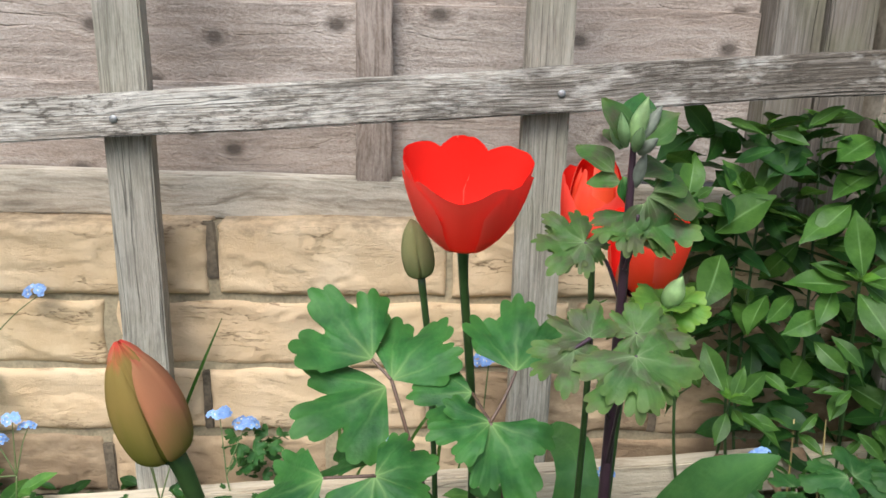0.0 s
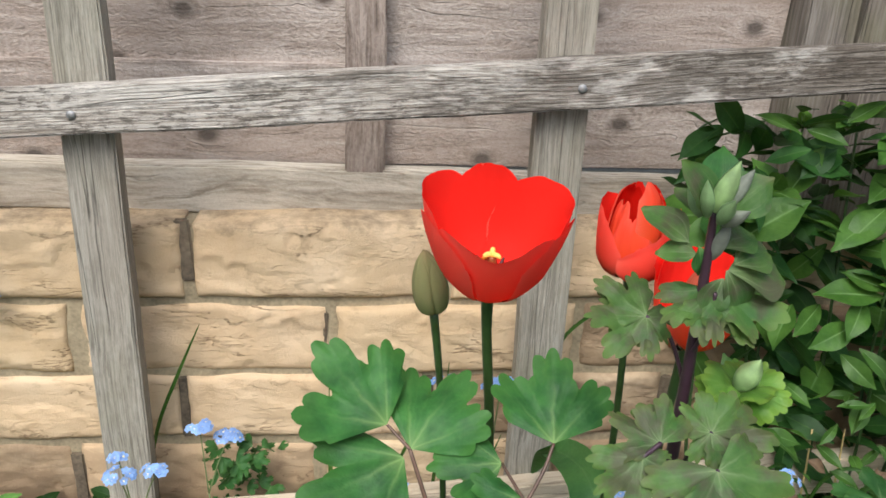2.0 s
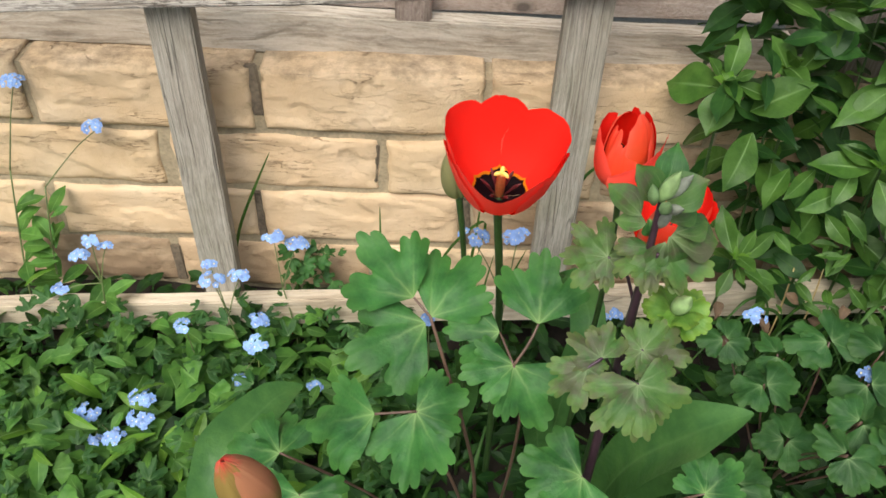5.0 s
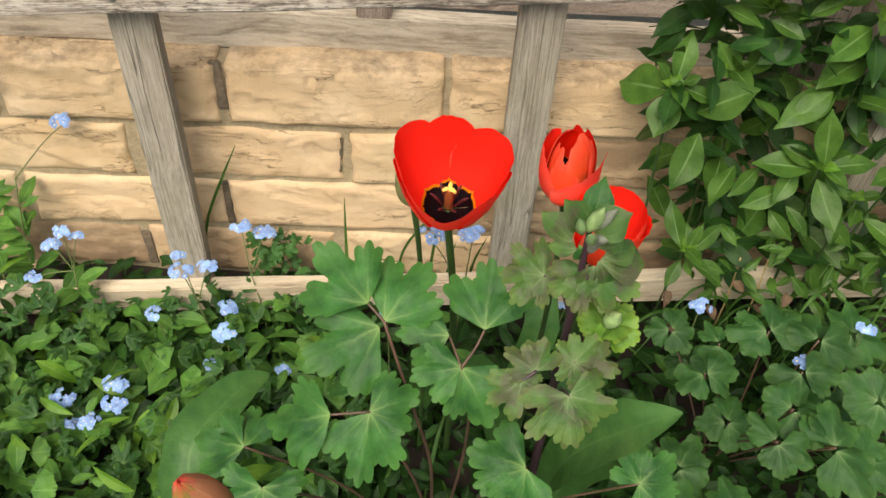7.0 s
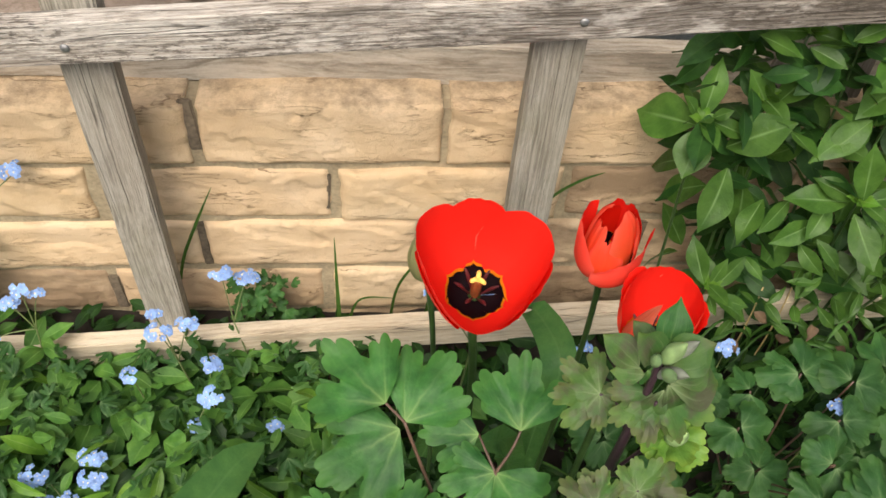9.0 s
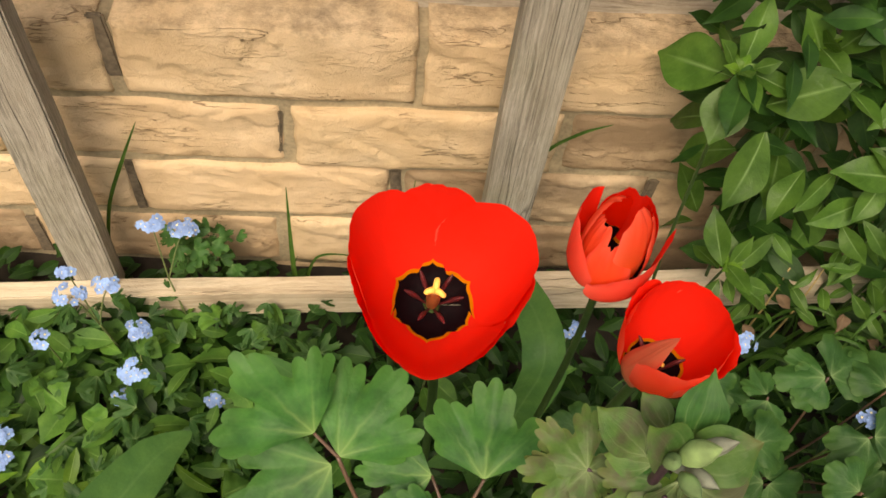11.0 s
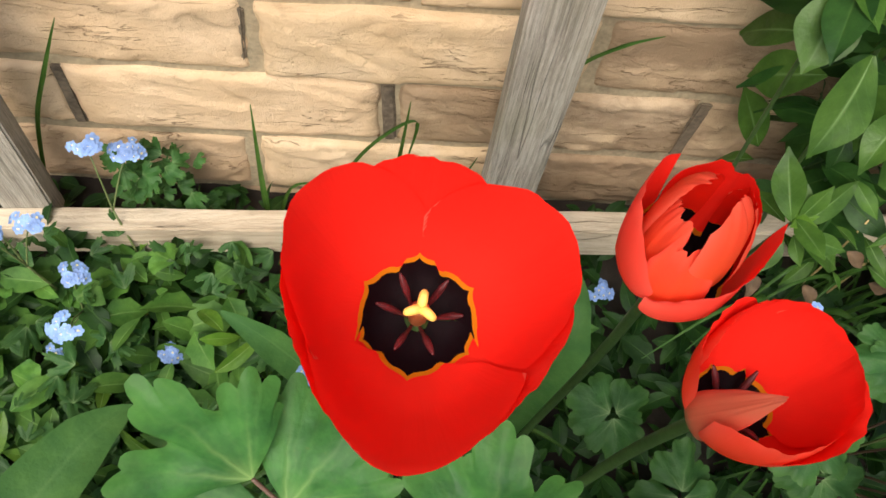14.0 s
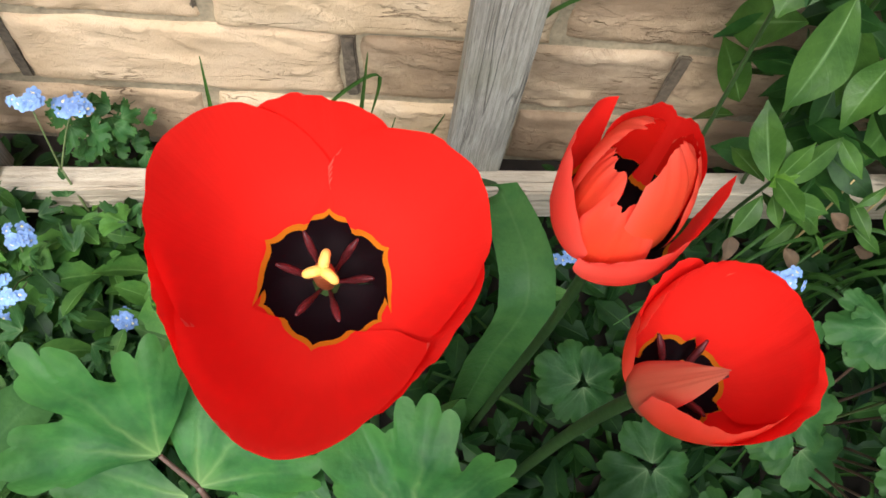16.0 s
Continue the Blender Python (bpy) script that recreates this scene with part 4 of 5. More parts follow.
def strap_leaf(points, widths, seed=0, tilt=(0, -0.3, 1.0), cup=0.35):
    """A broad tulip blade along points; upper side towards tilt."""
    pts = [Vector(p) for p in points]
    n = len(pts)
    rows = []
    N = 22
    for i in range(N + 1):
        s = i / N * (n - 1)
        k = min(int(s), n - 2)
        t = s - k
        p0, p1, p2, p3 = pts[max(k - 1, 0)], pts[k], pts[k + 1], pts[min(k + 2, n - 1)]
        p = 0.5 * ((2 * p1) + (p2 - p0) * t + (2 * p0 - 5 * p1 + 4 * p2 - p3) * t * t + (3 * p1 - p0 - 3 * p2 + p3) * t ** 3)
        d = (p2 - p1).normalized()
        w = widths[k] * (1 - t) + widths[k + 1] * t
        side = d.cross(Vector(tilt)).normalized()
        up = side.cross(d)
        rows.append([p + side * (u * w) + up * (cup * w * u * u + 0.03 * w * math.sin(i * 0.7 + seed + 3 * u)) for u in (-1, -0.66, -0.33, 0, 0.33, 0.66, 1)])
    return grid_bm(rows)


def tulip_leaves(base, blades, label):
    ob = thing("tulip_foliage", base, label, "tulip leaves")
    for k, (pts, ws, tl) in enumerate(blades):
        part("leaf", strap_leaf([base, *pts], ws, k, tl), G_BLADE, ob)
    return ob


tulip_leaves((0.09, 0.7937, SOIL), [([(0.10, 0.804, 0.0849), (0.115, 0.8247, 0.1644), (0.10, 0.8969, 0.1526), (0.092, 0.9319, 0.1017)], [0.008, 0.017, 0.018, 0.012, 0.001], (0, -0.9, 0.5)), ([(0.07, 0.7731, 0.0857), (0.05, 0.7421, 0.1764), (0.02, 0.7215, 0.2069)], [0.008, 0.016, 0.014, 0.001], (0, -0.5, 0.8))], "broad grey-green tulip leaves behind the open flower")
tulip_leaves((0.11, 0.6906, SOIL), [([(0.112, 0.665, 0.12), (0.122, 0.645, 0.205), (0.148, 0.629, 0.265), (0.179, 0.6256, 0.2923)], [0.010, 0.018, 0.025, 0.022, 0.001], (-0.15, -0.25, 1.0)), ([(0.14, 0.6906, 0.0877), (0.17, 0.6699, 0.1582), (0.20, 0.639, 0.179)], [0.008, 0.017, 0.016, 0.001], (0, -0.5, 0.8))], "broad light green tulip leaf with a pointed tip")
tulip_leaves((-0.02, 0.8143, SOIL), [([(-0.04, 0.8247, 0.0326), (-0.07, 0.835, 0.0841), (-0.104, 0.8484, 0.1078)], [0.008, 0.014, 0.012, 0.001], (0, -0.5, 0.8)), ([(0.0, 0.804, 0.0644), (0.0, 0.7937, 0.1251), (-0.01, 0.7731, 0.1757)], [0.008, 0.015, 0.012, 0.001], (0, -0.6, 0.8))], "narrow grey-green tulip leaves low in the bed")
tulip_leaves((-0.12, 0.6493, SOIL), [([(-0.19, 0.6493, 0.057), (-0.205, 0.6906, 0.1127), (-0.175, 0.7525, 0.1162), (-0.15, 0.7834, 0.1054)], [0.010, 0.022, 0.026, 0.018, 0.001], (0.0, -0.5, 1)), ([(-0.14, 0.6184, 0.0029), (-0.17, 0.5874, 0.0472), (-0.21, 0.5565, 0.0588)], [0.010, 0.024, 0.022, 0.001], (0, -0.3, 1))], "broad pale tulip leaves lying low on the bed")

# ---- columbines ----


def leaflet(parent, pool, k, base, tip, normal=(0, -0.45, 0.9), width=1.0, size=None):
    return part("leaflet", pool[k % len(pool)], None, parent, m=frame_of(base, tip, normal, (size or (Vector(tip) - Vector(base)).length) * 0.94, width))


def stalk(parent, points, r0=0.0016, r1=0.0011, mat=None, label=""):
    n = len(points)
    return part("leaf_stalk", tube(points, [0.85 * (r0 + (r1 - r0) * i / (n - 1)) for i in range(n)], 7), mat or M_STEM_RED, parent, label)


columbine = thing("columbine", (0.02, 0.6906, SOIL), "bushy columbine with large lobed fresh green leaves", "columbine")
A1, A2, A3 = (-0.044, 0.6968, 0.3146), (-0.032, 0.6885, 0.3048), (-0.035, 0.6854, 0.3018)
stalk(columbine, [(0.015, 0.6906, SOIL), (0.01, 0.6803, 0.108), (-0.006, 0.6617, 0.2234), (-0.022, 0.6761, 0.2761), A2], 0.0020, 0.0013)
stalk(columbine, [A2, (-0.038, 0.6926, 0.3097), A1], 0.0012, 0.0010)
leaflet(columbine, FANS, 0, A1, (-0.078, 0.7133, 0.3501), (0.1, -0.75, 0.65), 1.0, 0.062)
leaflet(columbine, FANS, 1, A2, (0.002, 0.7236, 0.3379), (-0.2, -0.65, 0.75), 0.9, 0.062)
leaflet(columbine, FANS, 2, A3, (-0.083, 0.6627, 0.2914), (0.1, -0.5, 0.85), 1.05, 0.066)
B0, B1 = (-0.039, 0.6287, 0.2773), (-0.066, 0.6246, 0.2784)
stalk(columbine, [(0.015, 0.6906, SOIL), (0.0, 0.6596, 0.1085), (-0.03, 0.6442, 0.2289), B0], 0.0018, 0.0012)
stalk(columbine, [B0, B1], 0.0012, 0.0010)
leaflet(columbine, FANS, 3, B1, (-0.118, 0.6287, 0.2543), (0, -0.4, 0.9), 1.05, 0.060)
leaflet(columbine, FANS, 4, B0, (-0.002, 0.6411, 0.2839), (0, -0.5, 0.85), 1.0, 0.042)
leaflet(columbine, FANS, 5, B0, (-0.045, 0.5874, 0.2483), (0, -0.6, 0.8), 0.95, 0.056)
leaflet(columbine, FANS, 1, (-0.044, 0.6545, 0.2686), (-0.060, 0.672, 0.2702), (0, -0.4, 0.9), 1.2, 0.034)
C0, C1, C2 = (0.025, 0.6565, 0.2946), (0.040, 0.672, 0.3192), (0.016, 0.6803, 0.301)
stalk(columbine, [(0.02, 0.6906, SOIL), (0.035, 0.6803, 0.108), (0.034, 0.6545, 0.2486), C0], 0.0018, 0.0013)
stalk(columbine, [C0, (0.034, 0.6638, 0.3084), C1], 0.0013, 0.0010)
stalk(columbine, [C0, C2], 0.0012, 0.0009)
leaflet(columbine, FANS, 2, C0, (-0.012, 0.6514, 0.2907), (0, -0.5, 0.85), 1.0, 0.040)
leaflet(columbine, FANS, 3, C0, (0.048, 0.6287, 0.2673), (0, -0.65, 0.75), 1.0, 0.052)
leaflet(columbine, FANS, 5, C1, (0.044, 0.7091, 0.3593), (0, -0.75, 0.65), 1.05, 0.054)
leaflet(columbine, FANS, 0, C2, (-0.022, 0.6823, 0.2999), (0, -0.5, 0.85), 1.0, 0.042)
for k, (h, t, s) in enumerate([((-0.137, 0.639, 0.209), (-0.19, 0.6545, 0.1986), 0.05), ((-0.137, 0.639, 0.209), (-0.14, 0.6906, 0.2077), 0.045), ((-0.117, 0.6019, 0.2149), (-0.16, 0.5874, 0.2053), 0.042), ((-0.117, 0.6019, 0.2149), (-0.085, 0.5823, 0.2104), 0.045),
                               ((0.077, 0.6184, 0.2245), (0.03, 0.6338, 0.2341), 0.05), ((0.077, 0.6184, 0.2245), (0.07, 0.5823, 0.2104), 0.045), ((0.0, 0.5874, 0.2003), (-0.03, 0.5668, 0.1958), 0.055), ((0.0, 0.5874, 0.2003), (0.035, 0.572, 0.1907), 0.055),
                               ((0.16, 0.6081, 0.2248), (0.145, 0.6338, 0.2441), 0.03), ((0.16, 0.6081, 0.2248), (0.19, 0.6287, 0.2393), 0.038), ((0.16, 0.6081, 0.2248), (0.185, 0.5823, 0.2104), 0.04)]):
    leaflet(columbine, FANS, k, h, t, (0.05 * (k % 3 - 1), -0.4, 0.9), 1.05, s)
    if k in (0, 2, 4, 6, 8):
        stalk(columbine, [(0.015, 0.6803, SOIL), ((h[0] + 0.015) / 2, (h[1] + 0.69) / 2, 0.1), h], 0.0016, 0.0010)

# flowering columbine stem with buds
flowering = thing("columbine_flower_stem", (0.095, 0.6596, SOIL), "upright purple columbine stem with green buds and tinged leaves", "columbine")
S_TOP = (0.086, 0.6346, 0.4614)
part("stem", tube([(0.095, 0.6596, SOIL), (0.094, 0.6576, 0.1585), (0.090, 0.6442, 0.3089), (0.0875, 0.6365, 0.4092), S_TOP], [0.0036, 0.0036, 0.0032, 0.0024, 0.0014], 10), M_STEM_PURPLE, flowering, "dark purple stem")


def sepal_bud(base, tip, wide, seed):
    """A nodding bud of pointed overlapping sepals."""
    base, tip = Vector(base), Vector(tip)
    m = Matrix.Translation(base) @ (tip - base).to_track_quat("Z", "Y").to_matrix().to_4x4()
    h = (tip - base).length
    bm = bmesh.new()
    for k in range(5):
        a0 = 72 * k + seed * 13
        rows, uv = [], []
        for i in range(9):
            v = i / 8
            r = 0.60 * wide * math.sin(math.pi * min(1, 0.14 + 0.86 * v)) ** 1.05 + 0.0002 * (k % 2)
            w = 46
            rows.append([(r * (1.06 - 0.06 * abs(u)) * math.cos(radians(a0 + u * w)), r * (1.06 - 0.06 * abs(u)) * math.sin(radians(a0 + u * w)), h * v) for u in (-1, -0.5, 0, 0.5, 1)])
        grid_bm(rows, None, bm)
    bmesh.ops.transform(bm, matrix=m, verts=bm.verts)
    return bm


for k, (b0, t0, w, skin) in enumerate([((0.0840, 0.6300, 0.4600), (0.0885, 0.6240, 0.4825), 0.0068, M_BUDLIME), ((0.0810, 0.6290, 0.4580), (0.0760, 0.6230, 0.4750), 0.0046, M_BUDGREEN), ((0.0880, 0.6320, 0.4600), (0.0965, 0.6280, 0.4780), 0.0052, M_BUDGREY), ((0.0845, 0.6250, 0.4570), (0.0840, 0.6130, 0.4700), 0.0050, M_BUDGREEN), ((0.0875, 0.6280, 0.4550), (0.0930, 0.6180, 0.4640), 0.0044, M_BUDGREY), ((0.0805, 0.6340, 0.4560), (0.0740, 0.6360, 0.4680), 0.0040, M_BUDGREEN),
                                 ((0.0890, 0.6360, 0.4370), (0.0908, 0.6280, 0.4560), 0.0046, M_BUDGREY), ((0.1110, 0.6350, 0.3740), (0.1155, 0.6280, 0.3930), 0.0086, M_BUDLIME)]):
    part("bud", sepal_bud(b0, t0, w, k), skin, flowering, "closed green bud")
stalk(flowering, [(0.090, 0.6442, 0.3089), (0.104, 0.6430, 0.3450), (0.112, 0.6360, 0.3735)], 0.0016, 0.0012, M_STEM_PURPLE)
stalk(flowering, [(0.087, 0.6338, 0.3941), (0.090, 0.6307, 0.4092), (0.090, 0.6287, 0.4243)], 0.0013, 0.0010, M_STEM_PURPLE)
TINGED = [((0.0883, 0.6061, 0.3708), (0.0775, 0.6165, 0.3786), 0.019, (-0.15, -0.55, 0.82)), ((0.0883, 0.6061, 0.3708), (0.1020, 0.6206, 0.3816), 0.025, (0.15, -0.55, 0.82)), ((0.0883, 0.6061, 0.3708), (0.1172, 0.6026, 0.3682), 0.033, (0.15, -0.55, 0.82)), ((0.0883, 0.6061, 0.3708), (0.0984, 0.5958, 0.3630), 0.018, (0.15, -0.55, 0.82)), ((0.0883, 0.6061, 0.3708), (0.0863, 0.5926, 0.3607), 0.019, (-0.15, -0.55, 0.82)),
          ((0.0643, 0.5988, 0.3711), (0.0443, 0.6089, 0.3787), 0.026, (-0.15, -0.55, 0.82)), ((0.0643, 0.5988, 0.3711), (0.0692, 0.6155, 0.3837), 0.024, (0.15, -0.55, 0.82)),
          ((0.0561, 0.5944, 0.3678), (0.0341, 0.5821, 0.3586), 0.030, (-0.15, -0.55, 0.82)), ((0.0561, 0.5944, 0.3678), (0.0694, 0.5881, 0.3631), 0.017, (0.15, -0.55, 0.82)),
          ((0.0826, 0.5834, 0.3690), (0.0582, 0.5657, 0.3557), 0.037, (-0.15, -0.55, 0.82)), ((0.0826, 0.5834, 0.3690), (0.1123, 0.5786, 0.3654), 0.034, (0.15, -0.55, 0.82)), ((0.0826, 0.5834, 0.3690), (0.0868, 0.5591, 0.3508), 0.034, (0.15, -0.55, 0.82)),
          ((0.0683, 0.6460, 0.4047), (0.0397, 0.6456, 0.4043), 0.032, (-0.15, -0.55, 0.82)), ((0.0683, 0.6460, 0.4047), (0.0497, 0.6615, 0.4163), 0.030, (-0.15, -0.55, 0.82)), ((0.0683, 0.6460, 0.4047), (0.0528, 0.6341, 0.3958), 0.024, (-0.15, -0.55, 0.82)), ((0.0683, 0.6460, 0.4047), (0.0658, 0.6333, 0.3951), 0.018, (-0.15, -0.55, 0.82)), ((0.0683, 0.6460, 0.4047), (0.0817, 0.6444, 0.4035), 0.015, (0.15, -0.55, 0.82)),
          ((0.0895, 0.634, 0.424), (0.0660, 0.624, 0.411), 0.031, (-0.25, -0.4, 0.9)), ((0.0900, 0.632, 0.422), (0.0850, 0.614, 0.410), 0.026, (0.0, -0.5, 0.85)), ((0.0920, 0.632, 0.422), (0.1020, 0.615, 0.410), 0.027, (0.1, -0.5, 0.85)), ((0.0940, 0.634, 0.423), (0.1220, 0.625, 0.417), 0.034, (0.25, -0.4, 0.9))]
for k, (b0, t0, s, nrm) in enumerate(TINGED):
    leaflet(flowering, FANS_TINGED, k, b0, t0, nrm, 1.0, s)
for k in range(9):
    a = radians(40 * k)
    b0 = Vector((0.112, 0.6350, 0.3735))
    d = Vector((math.cos(a), math.sin(a) * 0.8 - 0.15, 0.25 + 0.25 * (k % 2)))
    leaflet(flowering, FANS_LIME, k, b0 + d * 0.002, b0 + d, (-d.x * 0.4, -0.5, 0.8), 1.0, 0.017 + 0.003 * (k % 3))
BRACT = [shared(ovate_leaf(s_, wide, 0.45, arch, 0.55, wave=0.05), mat, "bract") for s_, wide, arch, mat in ((3, 0.24, 0.25, G_COL_TINGED), (4, 0.30, 0.35, G_COL_TINGED), (5, 0.21, 0.5, G_COL))]
# foot, tip, kind of each bract round the head and down the stem
BRACTS = [((0.0786, 0.6367, 0.4437), (0.0628, 0.6457, 0.4581), 0), ((0.0822, 0.6353, 0.4392), (0.0660, 0.6369, 0.4409), 0), ((0.0826, 0.6363, 0.4423), (0.0864, 0.6313, 0.4297), 2), ((0.0937, 0.6322, 0.4294), (0.0855, 0.6244, 0.4162), 0), ((0.0956, 0.6333, 0.4327), (0.1034, 0.6248, 0.4169), 0),
          ((0.0963, 0.6333, 0.4327), (0.1251, 0.6328, 0.4327), 1), ((0.0911, 0.6362, 0.4420), (0.1091, 0.6414, 0.4497), 1), ((0.0831, 0.6405, 0.4555), (0.0752, 0.6491, 0.4649), 0), ((0.0983, 0.6340, 0.4352), (0.1163, 0.6373, 0.4416), 1),
          ((0.0820, 0.6300, 0.4590), (0.0725, 0.6270, 0.4810), 0), ((0.0875, 0.6300, 0.4580), (0.1000, 0.6240, 0.4770), 1), ((0.0860, 0.6340, 0.4600), (0.0900, 0.6380, 0.4860), 2)]
for b0, t0, k in BRACTS:
    part("bract", BRACT[k], None, flowering, m=frame_of(b0, t0, (0.2 * (b0[0] - t0[0]) / 0.02, -0.6, 0.75), (Vector(t0) - Vector(b0)).length * 1.05, 1.5))
for h, pts in (((0.0826, 0.5834, 0.3690), [(0.091, 0.6493, 0.2687), (0.086, 0.612, 0.335)]), ((0.0683, 0.6460, 0.4047), [(0.0885, 0.640, 0.372), (0.080, 0.644, 0.395)]), ((0.0643, 0.5988, 0.3711), [(0.091, 0.6462, 0.2988), (0.074, 0.622, 0.345)]), ((0.0883, 0.6061, 0.3708), [(0.0905, 0.645, 0.310), (0.091, 0.625, 0.350)]), ((0.0561, 0.5944, 0.3678), [(0.0643, 0.5988, 0.3711)])):
    stalk(flowering, [*pts, h], 0.0013, 0.0010, M_STEM_PURPLE)


def trefoil(parent, pool, hub, size, seed, facing=(0, -0.35, 0.93), root=None, count=3, turn=None):
    """Two or three leaflets on one stalk."""
    rng = random.Random(seed)
    a0 = rng.uniform(0, 360) if turn is None else turn
    hub = Vector(hub)
    for k in range(count):
        a = radians(a0 + (360 / 3 if count == 3 else 150) * k + rng.uniform(-10, 10))
        d = Vector((math.cos(a), math.sin(a) * 0.9, math.sin(a) * 0.30 - 0.10))
        leaflet(parent, pool, rng.randrange(9), hub + d * 0.0025, hub + d, Vector(facing) + Vector((rng.uniform(-0.25, 0.25), rng.uniform(-0.2, 0.2), 0)), rng.uniform(0.85, 1.05), size * rng.uniform(0.85, 1.1))
    if root:
        mid = (hub + Vector(root)) / 2 + Vector((rng.uniform(-0.01, 0.01), rng.uniform(-0.01, 0.01), 0.02))
        stalk(parent, [root, mid, hub], 0.0014, 0.0010)


right_col = thing("columbine", (0.33, 0.7937, SOIL), "low columbine with dull bluish-green rounded leaflets", "columbine")
for k, (x, y, z, sz, n, turn) in enumerate([(0.237, 0.8061, 0.1648, 0.030, 3, 60), (0.280, 0.7906, 0.1652, 0.031, 2, 105), (0.258, 0.7545, 0.1661, 0.033, 2, 215), (0.333, 0.8082, 0.1648, 0.042, 2, 20), (0.379, 0.7989, 0.165, 0.046, 2, 330), (0.352, 0.7607, 0.164, 0.042, 2, 210), (0.329, 0.7174, 0.167, 0.036, 2, 130), (0.329, 0.7174, 0.165, 0.036, 1, 310), (0.305, 0.6834, 0.1679, 0.036, 2, 130), (0.305, 0.6834, 0.1659, 0.038, 1, 330), (0.353, 0.6782, 0.168, 0.050, 2, 290), (0.355, 0.6803, 0.166, 0.046, 1, 70), (0.333, 0.8082, 0.1628, 0.036, 1, 205),
                                       (0.425, 0.7421, 0.1464, 0.044, 3, None), (0.43, 0.8247, 0.1444, 0.042, 3, None), (0.40, 0.6906, 0.1277, 0.040, 3, None), (0.235, 0.6906, 0.1077, 0.038, 3, None), (0.20, 0.737, 0.0966, 0.036, 3, None), (0.36, 0.6235, 0.1094, 0.040, 3, None), (0.275, 0.6411, 0.1189, 0.040, 3, None), (0.22, 0.6442, 0.1089, 0.040, 3, None), (0.165, 0.7937, 0.0801, 0.034, 3, None), (0.30, 0.7525, 0.0912, 0.036, 3, None), (0.40, 0.7628, 0.0959, 0.036, 3, None), (0.28, 0.835, 0.0841, 0.034, 3, None)]):
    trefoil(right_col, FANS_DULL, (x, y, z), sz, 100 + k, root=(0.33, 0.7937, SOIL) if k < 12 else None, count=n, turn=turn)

# ---- leafy perennial by the wall ----
perennial = thing("leafy_perennial", (0.30, 0.8969, -0.0197), "dense leafy perennial with pointed glossy green leaves against the wall", "garden plant")


def whorled(parent, foot, top, pairs, size, seed, crown=True):
    """A stem with crosswise pairs of pointed leaves and a rosette at its top."""
    rng = random.Random(seed)
    foot, top = Vector(foot), Vector(top)
    bend = Vector((rng.uniform(-0.02, 0.02), rng.uniform(-0.01, 0.01), 0))
    path = [foot, foot.lerp(top, 0.35) + bend, foot.lerp(top, 0.7) + bend * 0.6, top]
    part("stem", tube(path, [0.0017, 0.0016, 0.0014, 0.0011], 7), M_STEM, parent)
    axis = (path[3] - path[2]).normalized()
    for p in range(pairs + 1):
        f = 1 - p / (pairs + 1) * 0.72
        at = path[2].lerp(path[3], (f - 0.7) / 0.3) if f > 0.7 else path[1].lerp(path[2], max(0, (f - 0.35) / 0.35))
        for half in range(2):
            a = radians(90 * (p % 2) + 180 * half + rng.uniform(-25, 25) + seed * 31)
            d = Vector((math.cos(a), math.sin(a) - 0.35, rng.uniform(-0.25, 0.45) + (0.35 if p == 0 else 0)))
            s = size * (0.8 if p == 0 else 1.0) * rng.uniform(0.8, 1.2)
            part("leaf", OVATES[rng.randrange(6)], None, parent, m=frame_of(at, at + d.normalized() * s, Vector((0, -0.55, 0.9)) + Vector((rng.uniform(-0.3, 0.3), 0, 0)), None, rng.uniform(0.85, 1.1)))
    if crown:
        for k in range(6):
            a = radians(60 * k + rng.uniform(-12, 12))
            d = Vector((math.cos(a) * 0.8, math.sin(a) * 0.8 - 0.2, 0.75))
            part("leaf", YOUNG[k % 3], None, parent, m=frame_of(top, top + d.normalized() * size * rng.uniform(0.22, 0.42), (d.x * -0.8, -0.5, 0.8), None, 1.0))


for k, (x, y, z, pr, s) in enumerate([(0.215, 0.927, 0.358, 0, 0.050), (0.270, 0.950, 0.366, 0, 0.052), (0.359, 0.892, 0.302, 0, 0.05), (0.30, 0.972, 0.415, 1, 0.050), (0.345, 0.970, 0.425, 2, 0.055), (0.39, 0.95, 0.42, 3, 0.056),
                                      (0.262, 0.892, 0.190, 0, 0.040), (0.45, 0.90, 0.36, 3, 0.055), (0.46, 0.95, 0.42, 4, 0.055), (0.42, 0.91, 0.25, 1, 0.032), (0.47, 0.90, 0.29, 2, 0.038), (0.52, 0.95, 0.42, 4, 0.055), (0.50, 0.90, 0.27, 2, 0.036), (0.56, 0.89, 0.35, 4, 0.055)]):
    whorled(perennial, (0.25 + 0.6 * (x - 0.19) + 0.02 * (k % 3), 0.925 + 0.01 * (k % 3), -0.03), (x, y, z), pr, s, 200 + k)
# leaves at the front of the clump, spray by spray: foot, tip and breadth of each
SPRAY_A = [
    ((0.213, 0.930, 0.352), (0.171, 0.980, 0.332), 1.45),
    ((0.217, 0.932, 0.358), (0.230, 0.958, 0.402), 1.25),
    ((0.214, 0.922, 0.356), (0.195, 0.887, 0.332), 1.5),
    ((0.224, 0.928, 0.358), (0.256, 0.915, 0.352), 1.2),
    ((0.228, 0.945, 0.300), (0.194, 0.982, 0.268), 1.1),
    ((0.209, 0.929, 0.364), (0.199, 0.930, 0.383), 1.4),
    ((0.222, 0.925, 0.364), (0.233, 0.918, 0.377), 1.4),
    ((0.213, 0.923, 0.363), (0.211, 0.905, 0.376), 1.3),
]
